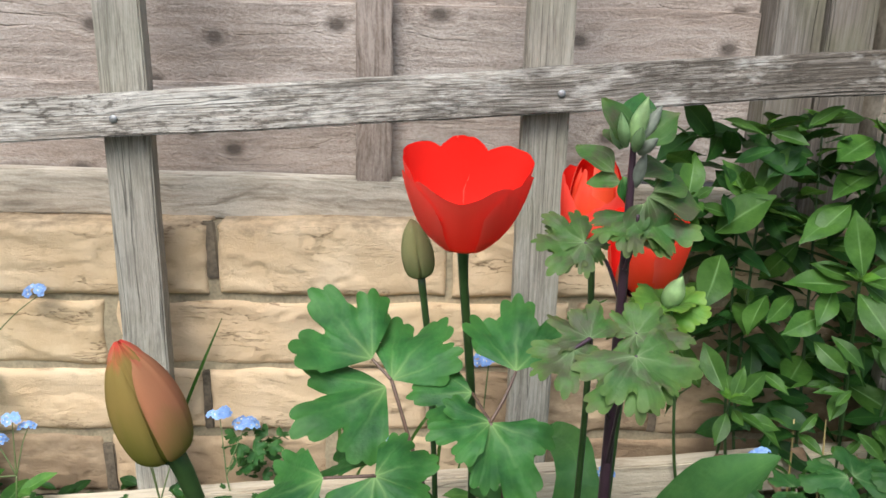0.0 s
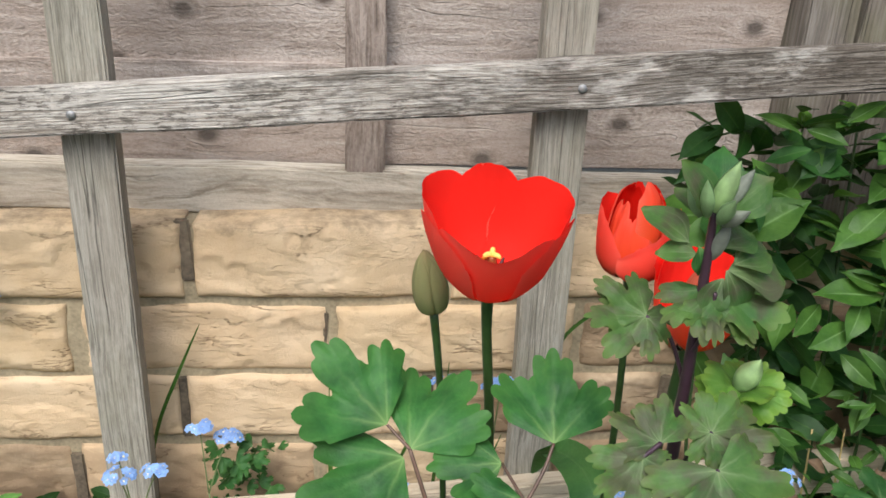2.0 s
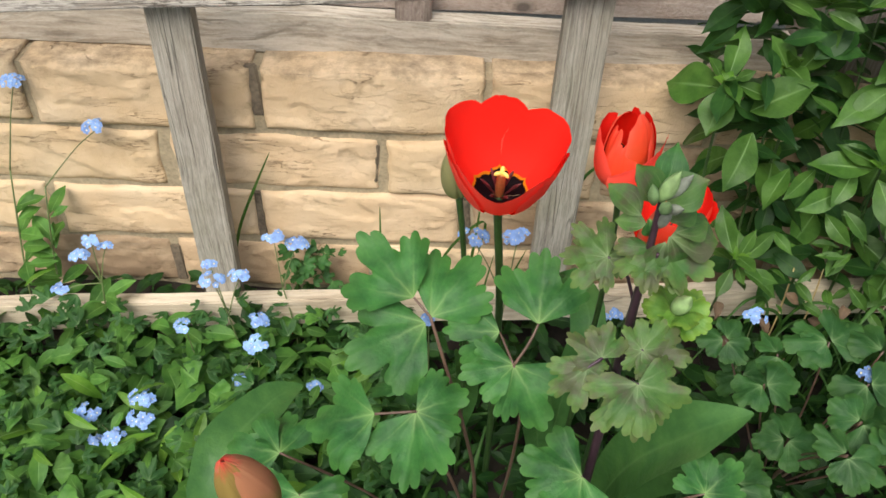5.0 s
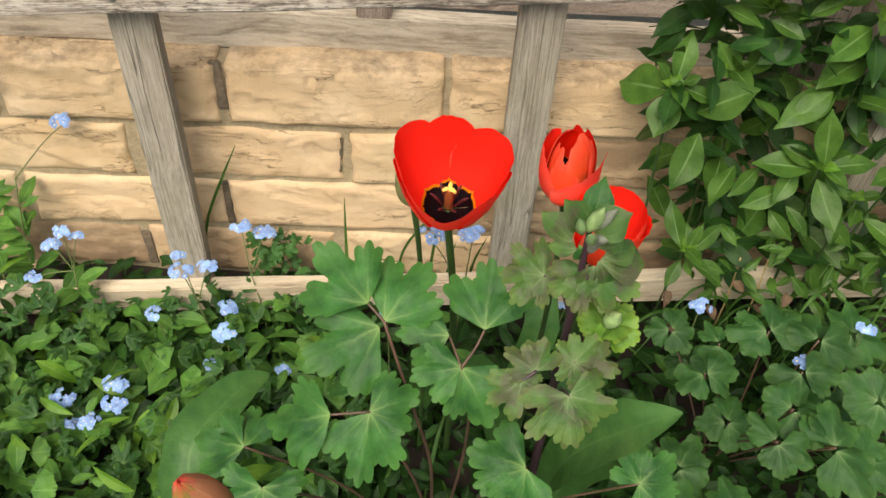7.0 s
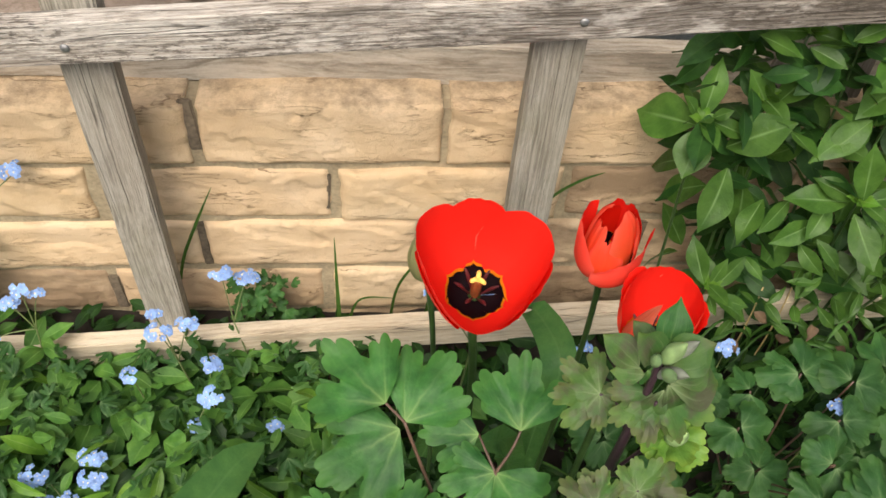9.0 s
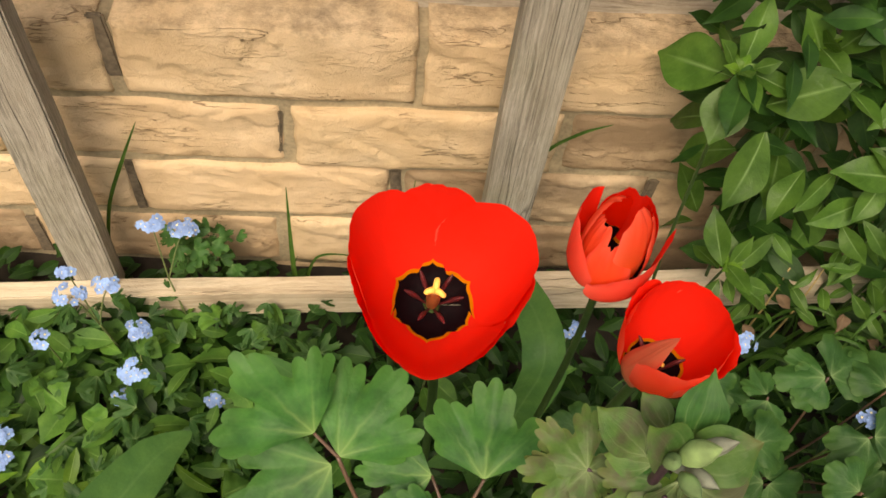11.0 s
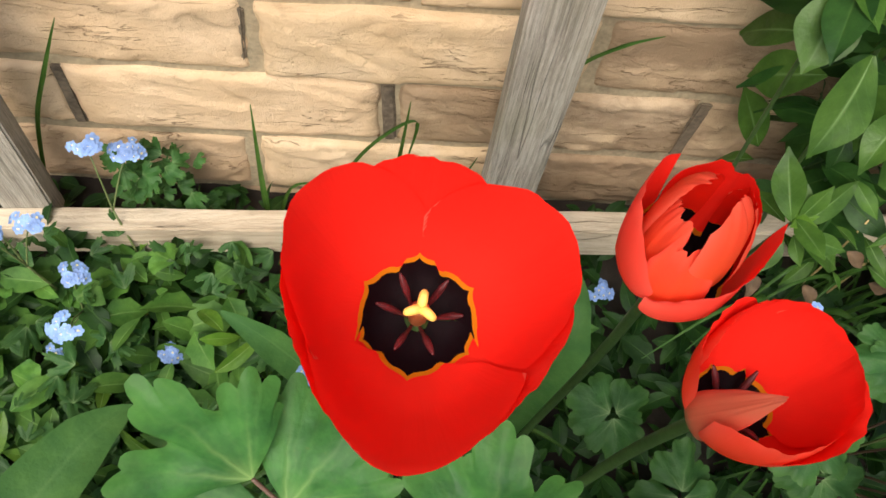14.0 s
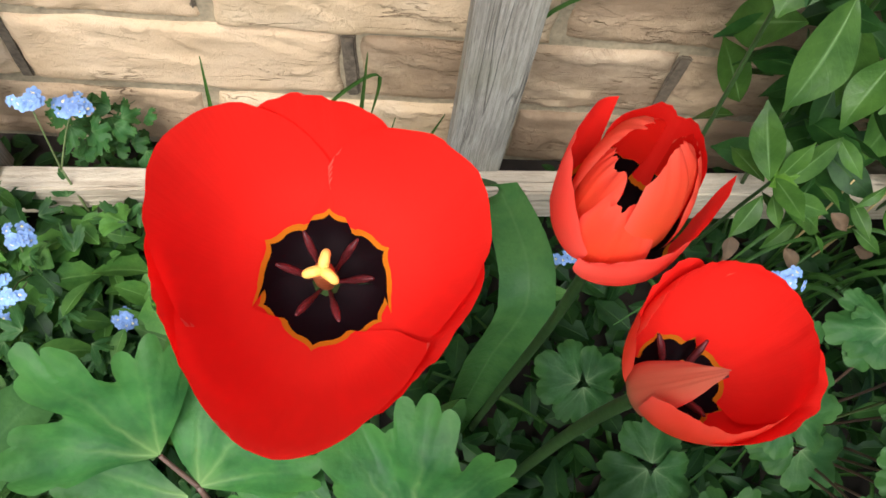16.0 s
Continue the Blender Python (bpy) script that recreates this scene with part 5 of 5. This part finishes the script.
SPRAY_B = [
    ((0.276, 0.943, 0.358), (0.251, 0.943, 0.397), 1.2),
    ((0.284, 0.948, 0.361), (0.303, 0.938, 0.410), 1.15),
    ((0.242, 0.924, 0.334), (0.281, 0.905, 0.377), 1.2),
    ((0.288, 0.925, 0.354), (0.300, 0.882, 0.358), 1.15),
    ((0.332, 0.953, 0.319), (0.301, 0.965, 0.267), 0.95),
    ((0.247, 0.917, 0.316), (0.222, 0.864, 0.291), 1.15),
    ((0.270, 0.950, 0.366), (0.270, 0.925, 0.392), 1.2),
]
SPRAY_C = [
     ((0.288, 0.9433, 0.4194), (0.315, 0.9226, 0.4159), 1.1),
     ((0.32, 0.9433, 0.4254), (0.346, 0.9381, 0.4465), 1.1),
     ((0.242, 0.9433, 0.4304), (0.28, 0.9278, 0.4238), 1.1),
     ((0.378, 0.9433, 0.4164), (0.33, 0.9072, 0.4033), 1.1),
     ((0.372, 0.9433, 0.3514), (0.311, 0.8969, 0.3516), 1.1),
     ((0.386, 0.9433, 0.3874), (0.336, 0.9175, 0.3781), 1.1),
     ((0.323, 0.9433, 0.3634), (0.327, 0.9072, 0.3833), 1.1),
]
SPRAY_D = [
    ((0.355, 0.896, 0.296), (0.296, 0.897, 0.304), 1.0),
    ((0.357, 0.885, 0.310), (0.346, 0.893, 0.366), 1.1),
    ((0.360, 0.888, 0.302), (0.384, 0.866, 0.287), 1.1),
    ((0.356, 0.884, 0.294), (0.371, 0.842, 0.264), 1.1),
    ((0.362, 0.890, 0.302), (0.415, 0.888, 0.318), 0.95),
    ((0.345, 0.905, 0.290), (0.322, 0.872, 0.272), 1.0),
    ((0.360, 0.928, 0.360), (0.321, 0.909, 0.337), 1.2),
    ((0.375, 0.915, 0.290), (0.385, 0.893, 0.318), 1.2),
]
SPRAY_E = [
    ((0.292, 0.917, 0.279), (0.256, 0.877, 0.256), 1.1),
    ((0.315, 0.915, 0.280), (0.277, 0.882, 0.262), 1.0),
    ((0.338, 0.898, 0.270), (0.287, 0.877, 0.256), 0.95),
    ((0.366, 0.907, 0.230), (0.385, 0.884, 0.198), 1.1),
    ((0.345, 0.895, 0.250), (0.372, 0.862, 0.232), 0.95),
    ((0.330, 0.895, 0.245), (0.352, 0.860, 0.224), 0.9),
    ((0.385, 0.900, 0.240), (0.425, 0.870, 0.205), 1.0),
    ((0.400, 0.905, 0.250), (0.388, 0.860, 0.215), 0.9),
]
SPRAY_F = [
    ((0.252, 0.884, 0.202), (0.234, 0.917, 0.245), 1.0),
    ((0.258, 0.893, 0.184), (0.244, 0.933, 0.172), 1.1),
    ((0.258, 0.886, 0.180), (0.240, 0.860, 0.156), 0.95),
    ((0.266, 0.888, 0.190), (0.308, 0.916, 0.213), 0.95),
    ((0.272, 0.892, 0.172), (0.314, 0.873, 0.173), 1.0),
    ((0.268, 0.884, 0.180), (0.326, 0.874, 0.153), 0.9),
    ((0.262, 0.884, 0.184), (0.262, 0.858, 0.182), 1.1),
    ((0.264, 0.892, 0.190), (0.276, 0.900, 0.226), 1.0),
    ((0.242, 0.930, 0.284), (0.208, 0.972, 0.232), 0.95),
    ((0.262, 0.965, 0.165), (0.228, 0.978, 0.225), 1.0),
    ((0.250, 0.945, 0.178), (0.214, 0.975, 0.140), 1.0),
]
rngs = random.Random(31)
for spray in (SPRAY_A, SPRAY_B, SPRAY_C, SPRAY_D, SPRAY_E, SPRAY_F):
    low = spray in (SPRAY_E, SPRAY_F)
    lean = 1.2 if low else 0.5
    for k, (b0, t0, broad) in enumerate(spray):
        t0 = Vector(b0).lerp(Vector(t0), 0.82 if low else 0.96)
        part("leaf", OVATES[(k * 5 + 1) % 6], None, perennial, m=frame_of(b0, t0, (rngs.uniform(-lean, lean), -0.55 + rngs.uniform(-0.2, 0.2), 0.85), None, broad * rngs.uniform(0.88, 1.0)))
rngw = random.Random(77)
NARROW = [shared(ovate_leaf(60 + s, 0.15 + 0.02 * s, 0.5, 0.2 + 0.1 * s, 0.55), G_OVATE, "leaf") for s in range(3)]
for k in range(30):
    p = Vector((rngw.uniform(0.275, 0.47), rngw.uniform(0.885, 0.915), rngw.uniform(0.115, 0.215)))
    d = Vector((rngw.uniform(-0.9, 0.9), rngw.uniform(-1.0, -0.2), rngw.uniform(-0.5, 0.5)))
    part("leaf", NARROW[k % 3], None, perennial, m=frame_of(p, p + d.normalized() * rngw.uniform(0.020, 0.034), (rngw.uniform(-0.6, 0.6), -0.4, 0.8)))
for k in range(8):
    p = Vector((0.250 + 0.026 * k, 0.885 + rngw.uniform(-0.02, 0.02), 0.10 + rngw.uniform(-0.02, 0.05)))
    d = Vector((rngw.uniform(-1, 1), -0.4, rngw.uniform(-0.6, 0.1)))
    part("withered_leaf", shared(ovate_leaf(50 + k, 0.28, 0.9, 0.5, wave=0.08), M_DRY, "withered_leaf"), None, perennial, "withered brown leaf", frame_of(p, p + d.normalized() * 0.019, (0, -0.6, 0.7)))

# ---- forget-me-nots ----


def tiny_flower():
    """Five rounded blue petals round a pale eye; faces +z, 1 across the radius."""
    bm = bmesh.new()
    for k in range(5):
        a = radians(72 * k)
        c = Vector((math.cos(a) * 0.58, math.sin(a) * 0.58, 0.06))
        mid = bm.verts.new(c + Vector((0, 0, -0.05)))
        ring = [bm.verts.new(c + Vector((math.cos(t) * 0.42, math.sin(t) * 0.40, 0.05 * math.cos(2 * t)))) for t in (2 * math.pi * j / 8 for j in range(8))]
        for j in range(8):
            bm.faces.new((mid, ring[j], ring[(j + 1) % 8]))
    eye = [bm.verts.new((math.cos(t) * 0.2, math.sin(t) * 0.2, 0.07)) for t in (2 * math.pi * j / 7 for j in range(7))]
    bm.faces.new(eye).material_index = 1
    return bm


me = bpy.data.meshes.new("flower")
fl = tiny_flower()
fl.to_mesh(me)
fl.free()
me.materials.append(M_BLUE)
me.materials.append(M_EYE)
FLOWER = me


def forget_me_not(foot, heads, seed, leaves=4, via=None):
    rng = random.Random(seed)
    foot = Vector(foot)
    ob = thing("forget_me_not", foot, "blue forget-me-not with small flower clusters on a hairy stem", "forget-me-not", "forget-me-nots")
    fork = Vector(via) if via else foot.lerp(Vector(heads[0][0]), 0.65) + Vector((0, 0, 0.005))
    part("stem", tube([foot, foot.lerp(fork, 0.5) + Vector((rng.uniform(-0.006, 0.006), 0, 0)), fork], [0.0011, 0.0010, 0.0008], 6), M_STEM_PALE, ob)
    for c, n, s in heads:
        c = Vector(c)
        part("stalk", tube([fork, fork.lerp(c, 0.6) + Vector((0, 0, 0.003)), c - Vector((0, 0, 0.002))], [0.0008, 0.0006, 0.0005], 6), M_STEM_PALE, ob)
        s = s * 1.6
        for k in range(int(n * 1.9)):
            d = Vector((rng.gauss(0, 0.55), rng.gauss(-0.35, 0.45), rng.uniform(0.25, 1))).normalized()
            p = c + Vector((d.x * s, d.y * s * 0.8, d.z * s * 0.7))
            face = (d + Vector((0, -0.35, 0.55))).normalized()
            m = Matrix.Translation(p) @ face.to_track_quat("Z", "Y").to_matrix().to_4x4() @ Matrix.Rotation(rng.uniform(0, 6), 4, "Z") @ Matrix.Scale(0.0042 * rng.uniform(0.8, 1.15), 4)
            part("flower", FLOWER, None, ob, "small sky blue flower", m)
    for k in range(leaves):
        f = rng.uniform(0.15, 0.85)
        p = foot.lerp(fork, f)
        a = rng.uniform(0, 6.28)
        d = Vector((math.cos(a), math.sin(a) - 0.2, rng.uniform(0.1, 0.7)))
        part("leaf", SOFTS[rng.randrange(5)], None, ob, m=frame_of(p, p + d.normalized() * rng.uniform(0.024, 0.042), (0, -0.4, 0.9)))
    return ob


forget_me_not((-0.46, 0.9536, -0.0199), [((-0.375, 0.985, 0.247), 9, 0.0075)], 1, 14, (-0.435, 0.9639, 0.1859))
forget_me_not((-0.50, 0.9536, -0.0199), [((-0.4429, 0.985, 0.295), 8, 0.007)], 16, 10, (-0.47, 0.972, 0.20))
forget_me_not((-0.18, 0.8969, -0.03), [((-0.204, 0.9556, 0.1351), 8, 0.0075), ((-0.181, 0.9608, 0.122), 9, 0.0075)], 2, 3)
forget_me_not((-0.31, 0.8247, -0.05), [((-0.318, 0.8051, 0.0476), 9, 0.008), ((-0.316, 0.7906, 0.0331), 10, 0.009)], 3)
forget_me_not((-0.36, 0.8143, -0.05), [((-0.370, 0.7906, 0.0363), 9, 0.009), ((-0.338, 0.7679, 0.0335), 8, 0.007), ((-0.366, 0.7782, 0.008), 6, 0.006)], 4)
forget_me_not((-0.22, 0.8556, -0.05), [((-0.213, 0.8804, 0.084), 8, 0.007), ((-0.202, 0.837, 0.0981), 11, 0.008), ((-0.229, 0.8432, 0.0344), 5, 0.005)], 5)
forget_me_not((-0.28, 0.8762, -0.04), [((-0.287, 0.8721, 0.0822), 5, 0.006)], 6)
forget_me_not((-0.23, 0.8969, -0.03), [((-0.250, 0.8783, 0.143), 8, 0.0075), ((-0.227, 0.8917, 0.1367), 8, 0.007), ((-0.256, 0.8969, 0.1486), 3, 0.004)], 7)
forget_me_not((-0.39, 0.9175, -0.03), [((-0.388, 0.9319, 0.1417), 5, 0.006), ((-0.407, 0.933, 0.1177), 6, 0.006), ((-0.376, 0.933, 0.1337), 3, 0.004), ((-0.43, 0.9175, 0.0821), 5, 0.006)], 8, 16)
forget_me_not((0.03, 0.8659, -0.0197), [((0.041, 0.8412, 0.246), 8, 0.008), ((0.002, 0.8298, 0.2542), 7, 0.008)], 9, 3)
forget_me_not((0.28, 0.8453, -0.0196), [((0.272, 0.837, 0.1641), 7, 0.0065)], 10, 2)
forget_me_not((0.14, 0.8762, -0.0197), [((0.146, 0.8618, 0.1324), 6, 0.006)], 11, 3)
forget_me_not((0.37, 0.7937, -0.04), [((0.362, 0.7782, 0.1555), 4, 0.005)], 12, 2)
forget_me_not((-0.15, 0.8556, -0.04), [((-0.153, 0.8473, 0.0219), 6, 0.006)], 13, 3)
forget_me_not((-0.03, 0.7937, -0.04), [((-0.034, 0.7721, 0.2127), 4, 0.004)], 14, 2)
forget_me_not((0.44, 0.8143, -0.04), [((0.43, 0.8143, 0.1646), 6, 0.006)], 15, 2)

# ---- grass blades by the wall ----
grass = thing("grass_tuft", (-0.09, 0.9587, 0.0003), "thin green grass blades at the foot of the wall", "grass")
for k, (pts, w) in enumerate([([(-0.088, 0.9608, -0.0199), (-0.090, 0.9608, 0.081), (-0.091, 0.972, 0.170)], 0.0032), ([(-0.262, 0.982, 0.06), (-0.248, 0.987, 0.12), (-0.228, 0.99, 0.17), (-0.205, 0.99, 0.222)], 0.0024), ([(-0.034, 0.98, 0.03), (-0.026, 0.983, 0.08), (-0.003, 0.985, 0.122), (0.022, 0.985, 0.144), (0.016, 0.98, 0.096)], 0.0024), ([(0.05, 0.97, 0.0), (0.055, 0.97, 0.07), (0.07, 0.98, 0.11)], 0.0028), ([(-0.085, 0.9639, 0.0003), (-0.07, 0.97, 0.07), (-0.03, 0.97, 0.075)], 0.0022), ([(0.02, 0.97, 0.0), (0.025, 0.97, 0.05), (0.035, 0.985, 0.095)], 0.0022),
                              ([(0.108, 0.988, 0.16), (0.121, 0.987, 0.208), (0.145, 0.985, 0.235), (0.168, 0.982, 0.25)], 0.0026), ([(0.0, 0.97, 0.0), (0.01, 0.9639, 0.1209), (0.015, 0.9587, 0.201)], 0.0025)]):
    part("blade", strap_leaf(pts, [w * 0.7] * (len(pts) - 1) + [0.0003], k, (0.2, -1, 0.3), 0.2), G_GRASS, grass)

arching = thing("grass_tuft", (0.36, 0.8969, -0.0197), "long arching dark green grass blades below the leafy perennial", "grass")
rngg = random.Random(17)
for k in range(34):
    x0, y0 = rngg.uniform(0.24, 0.52), rngg.uniform(0.86, 0.925)
    way, run, top = rngg.choice((-1, 1, 1)), rngg.uniform(0.03, 0.10), rngg.uniform(0.07, 0.15)
    pts = [(x0, y0, -0.03), (x0 + way * run * 0.25, y0 - 0.01, top * 0.8), (x0 + way * run * 0.7, y0 - 0.025, top), (x0 + way * run * 1.2, y0 - 0.05, top * 0.72)]
    w = rngg.uniform(0.0014, 0.0028)
    part("blade", strap_leaf(pts, [w, w * 1.1, w, 0.0003], k, (0, -0.8, 0.6), 0.25), G_GRASS, arching)
for k in range(2):
    x0 = 0.335 + 0.03 * k
    part("dry_stalk", tube([(x0, 0.915, -0.03), (x0 + 0.003, 0.913, 0.08), (x0 - 0.002, 0.912, 0.16)], [0.0011, 0.0010, 0.0007], 6), M_DRY_STALK, arching, "dry straw-coloured stalk")

# ---- undergrowth ----


def leaf_heap(name, proto, mat, count, spot, seed, label, category, size=(0.02, 0.04), flat=0.5):
    """Uncountable low leaves joined into one mesh; spot(rng) gives a place."""
    rng = random.Random(seed)
    tmp = bpy.data.meshes.new("proto")
    proto.to_mesh(tmp)
    proto.free()
    co = np.empty(len(tmp.vertices) * 3)
    tmp.vertices.foreach_get("co", co)
    co = co.reshape(-1, 3)
    quads = [tuple(p.vertices) for p in tmp.polygons]
    uv = np.empty(len(tmp.loops) * 2)
    tmp.uv_layers[0].data.foreach_get("uv", uv)
    bpy.data.meshes.remove(tmp)
    verts, faces = [], []
    for i in range(count):
        x, y, z = spot(rng)
        a = rng.uniform(0, 2 * math.pi)
        d = Vector((math.cos(a), math.sin(a), rng.uniform(-flat, flat)))
        n = Vector((rng.gauss(0, 0.55), rng.gauss(-0.3, 0.5), 1))
        m = np.array(frame_of((x, y, z), Vector((x, y, z)) + d, n, rng.uniform(*size)))
        verts.append(co @ m[:3, :3].T + m[:3, 3])
        faces += [tuple(v + i * len(co) for v in q) for q in quads]
    me = bpy.data.meshes.new(name)
    me.from_pydata(np.concatenate(verts).tolist(), [], faces)
    layer = me.uv_layers.new(name="UVMap")
    layer.data.foreach_set("uv", np.tile(uv, count))
    me.materials.append(mat)
    me.shade_smooth()
    return tagged(new(name, me), label, category, kind="stuff")


def bed(x0, x1, y0, y1, hi):
    def spot(rng):
        x, y = rng.uniform(x0, x1), rng.uniform(y0, y1)
        return x, y, ground_height(x, y) + rng.uniform(0.0, 1.0) ** 0.8 * hi
    return spot


def small_leaf(seed, wide, teeth=0, arch=0.25):
    rows, uvs = [], []
    for i in range(7):
        v = i / 6
        w = max(0.015, wide * math.sin(math.pi * min(1, v ** 0.9)) ** 0.8)
        if teeth:
            w *= 1 - 0.22 * (i % 2)
        rows.append([(u * w, v, 0.3 * w * abs(u) - arch * v * v) for u in (-1, -0.5, 0, 0.5, 1)])
        uvs.append([((u + 1) / 2, v) for u in (-1, -0.5, 0, 0.5, 1)])
    return grid_bm(rows, uvs)


leaf_heap("ground_cover", small_leaf(1, 0.2), G_UNDER_SHADE, 4600, bed(-0.85, 0.85, 0.42, 0.955, 0.055), 1, "low tangle of small dark green leaves covering the soil", "ground cover", (0.018, 0.036), 0.6)
leaf_heap("ground_cover", small_leaf(2, 0.23), G_SOFT, 760, bed(-0.75, -0.08, 0.55, 0.925, 0.095), 2, "soft light green forget-me-not leaves covering the bed", "ground cover", (0.014, 0.042), 0.7)
leaf_heap("ground_cover", small_leaf(3, 0.40, 1), G_SOFT, 520, bed(-0.75, -0.10, 0.55, 0.91, 0.08), 3, "small toothed leaves among the forget-me-nots", "ground cover", (0.024, 0.042), 0.3)
leaf_heap("ground_cover", small_leaf(8, 0.30, 1), G_UNDER_SHADE, 800, bed(-0.28, 0.5, 0.62, 0.935, 0.08), 8, "dark toothed leaves low under the columbines", "ground cover", (0.018, 0.038), 0.5)
leaf_heap("ground_cover", small_leaf(9, 0.24), G_UNDER_SHADE, 420, bed(-0.85, 0.6, 0.955, 0.99, 0.025), 9, "small leaves at the foot of the brick wall, dark for the shade there", "ground cover", (0.012, 0.026), 0.6)
leaf_heap("ground_cover", fan_leaflet(44, 64, 0.36, 0.12), G_SOFT, 130, bed(-0.7, -0.10, 0.60, 0.92, 0.10), 11, "rounded toothed leaves among the forget-me-nots", "ground cover", (0.016, 0.030), 0.35)
leaf_heap("ground_cover", small_leaf(12, 0.15, 0, 0.4), G_YOUNG, 130, bed(-0.7, -0.10, 0.60, 0.925, 0.11), 12, "narrow lime green leaves among the forget-me-nots", "ground cover", (0.028, 0.05), 0.7)
leaf_heap("grass", small_leaf(4, 0.022, 0, 0.5), G_GRASS, 420, bed(-0.8, 0.8, 0.60, 0.925, 0.06), 4, "thin grass blades among the leaves", "grass", (0.05, 0.11), 0.8)


def thicket(rng):
    """Behind the front leaves; thinner and set back low down, where the bricks show."""
    z = 0.425 - 0.305 * rng.random() ** 1.2
    edge = 0.215 + 0.35 * max(0.0, 0.36 - z)
    return edge + 0.5 * rng.random() ** 1.3, rng.uniform(0.925, 0.985), z


# inner leaves whose dark colour supplies the gloom inside the clump
leaf_heap("undergrowth", ovate_leaf(5, 0.22, 0.25, 0.15, 0.5), G_UNDER_SHADE, 420, thicket, 5, "inner leaves of the leafy perennial, shade painted into their dark colour", "undergrowth", (0.032, 0.055), 0.9)
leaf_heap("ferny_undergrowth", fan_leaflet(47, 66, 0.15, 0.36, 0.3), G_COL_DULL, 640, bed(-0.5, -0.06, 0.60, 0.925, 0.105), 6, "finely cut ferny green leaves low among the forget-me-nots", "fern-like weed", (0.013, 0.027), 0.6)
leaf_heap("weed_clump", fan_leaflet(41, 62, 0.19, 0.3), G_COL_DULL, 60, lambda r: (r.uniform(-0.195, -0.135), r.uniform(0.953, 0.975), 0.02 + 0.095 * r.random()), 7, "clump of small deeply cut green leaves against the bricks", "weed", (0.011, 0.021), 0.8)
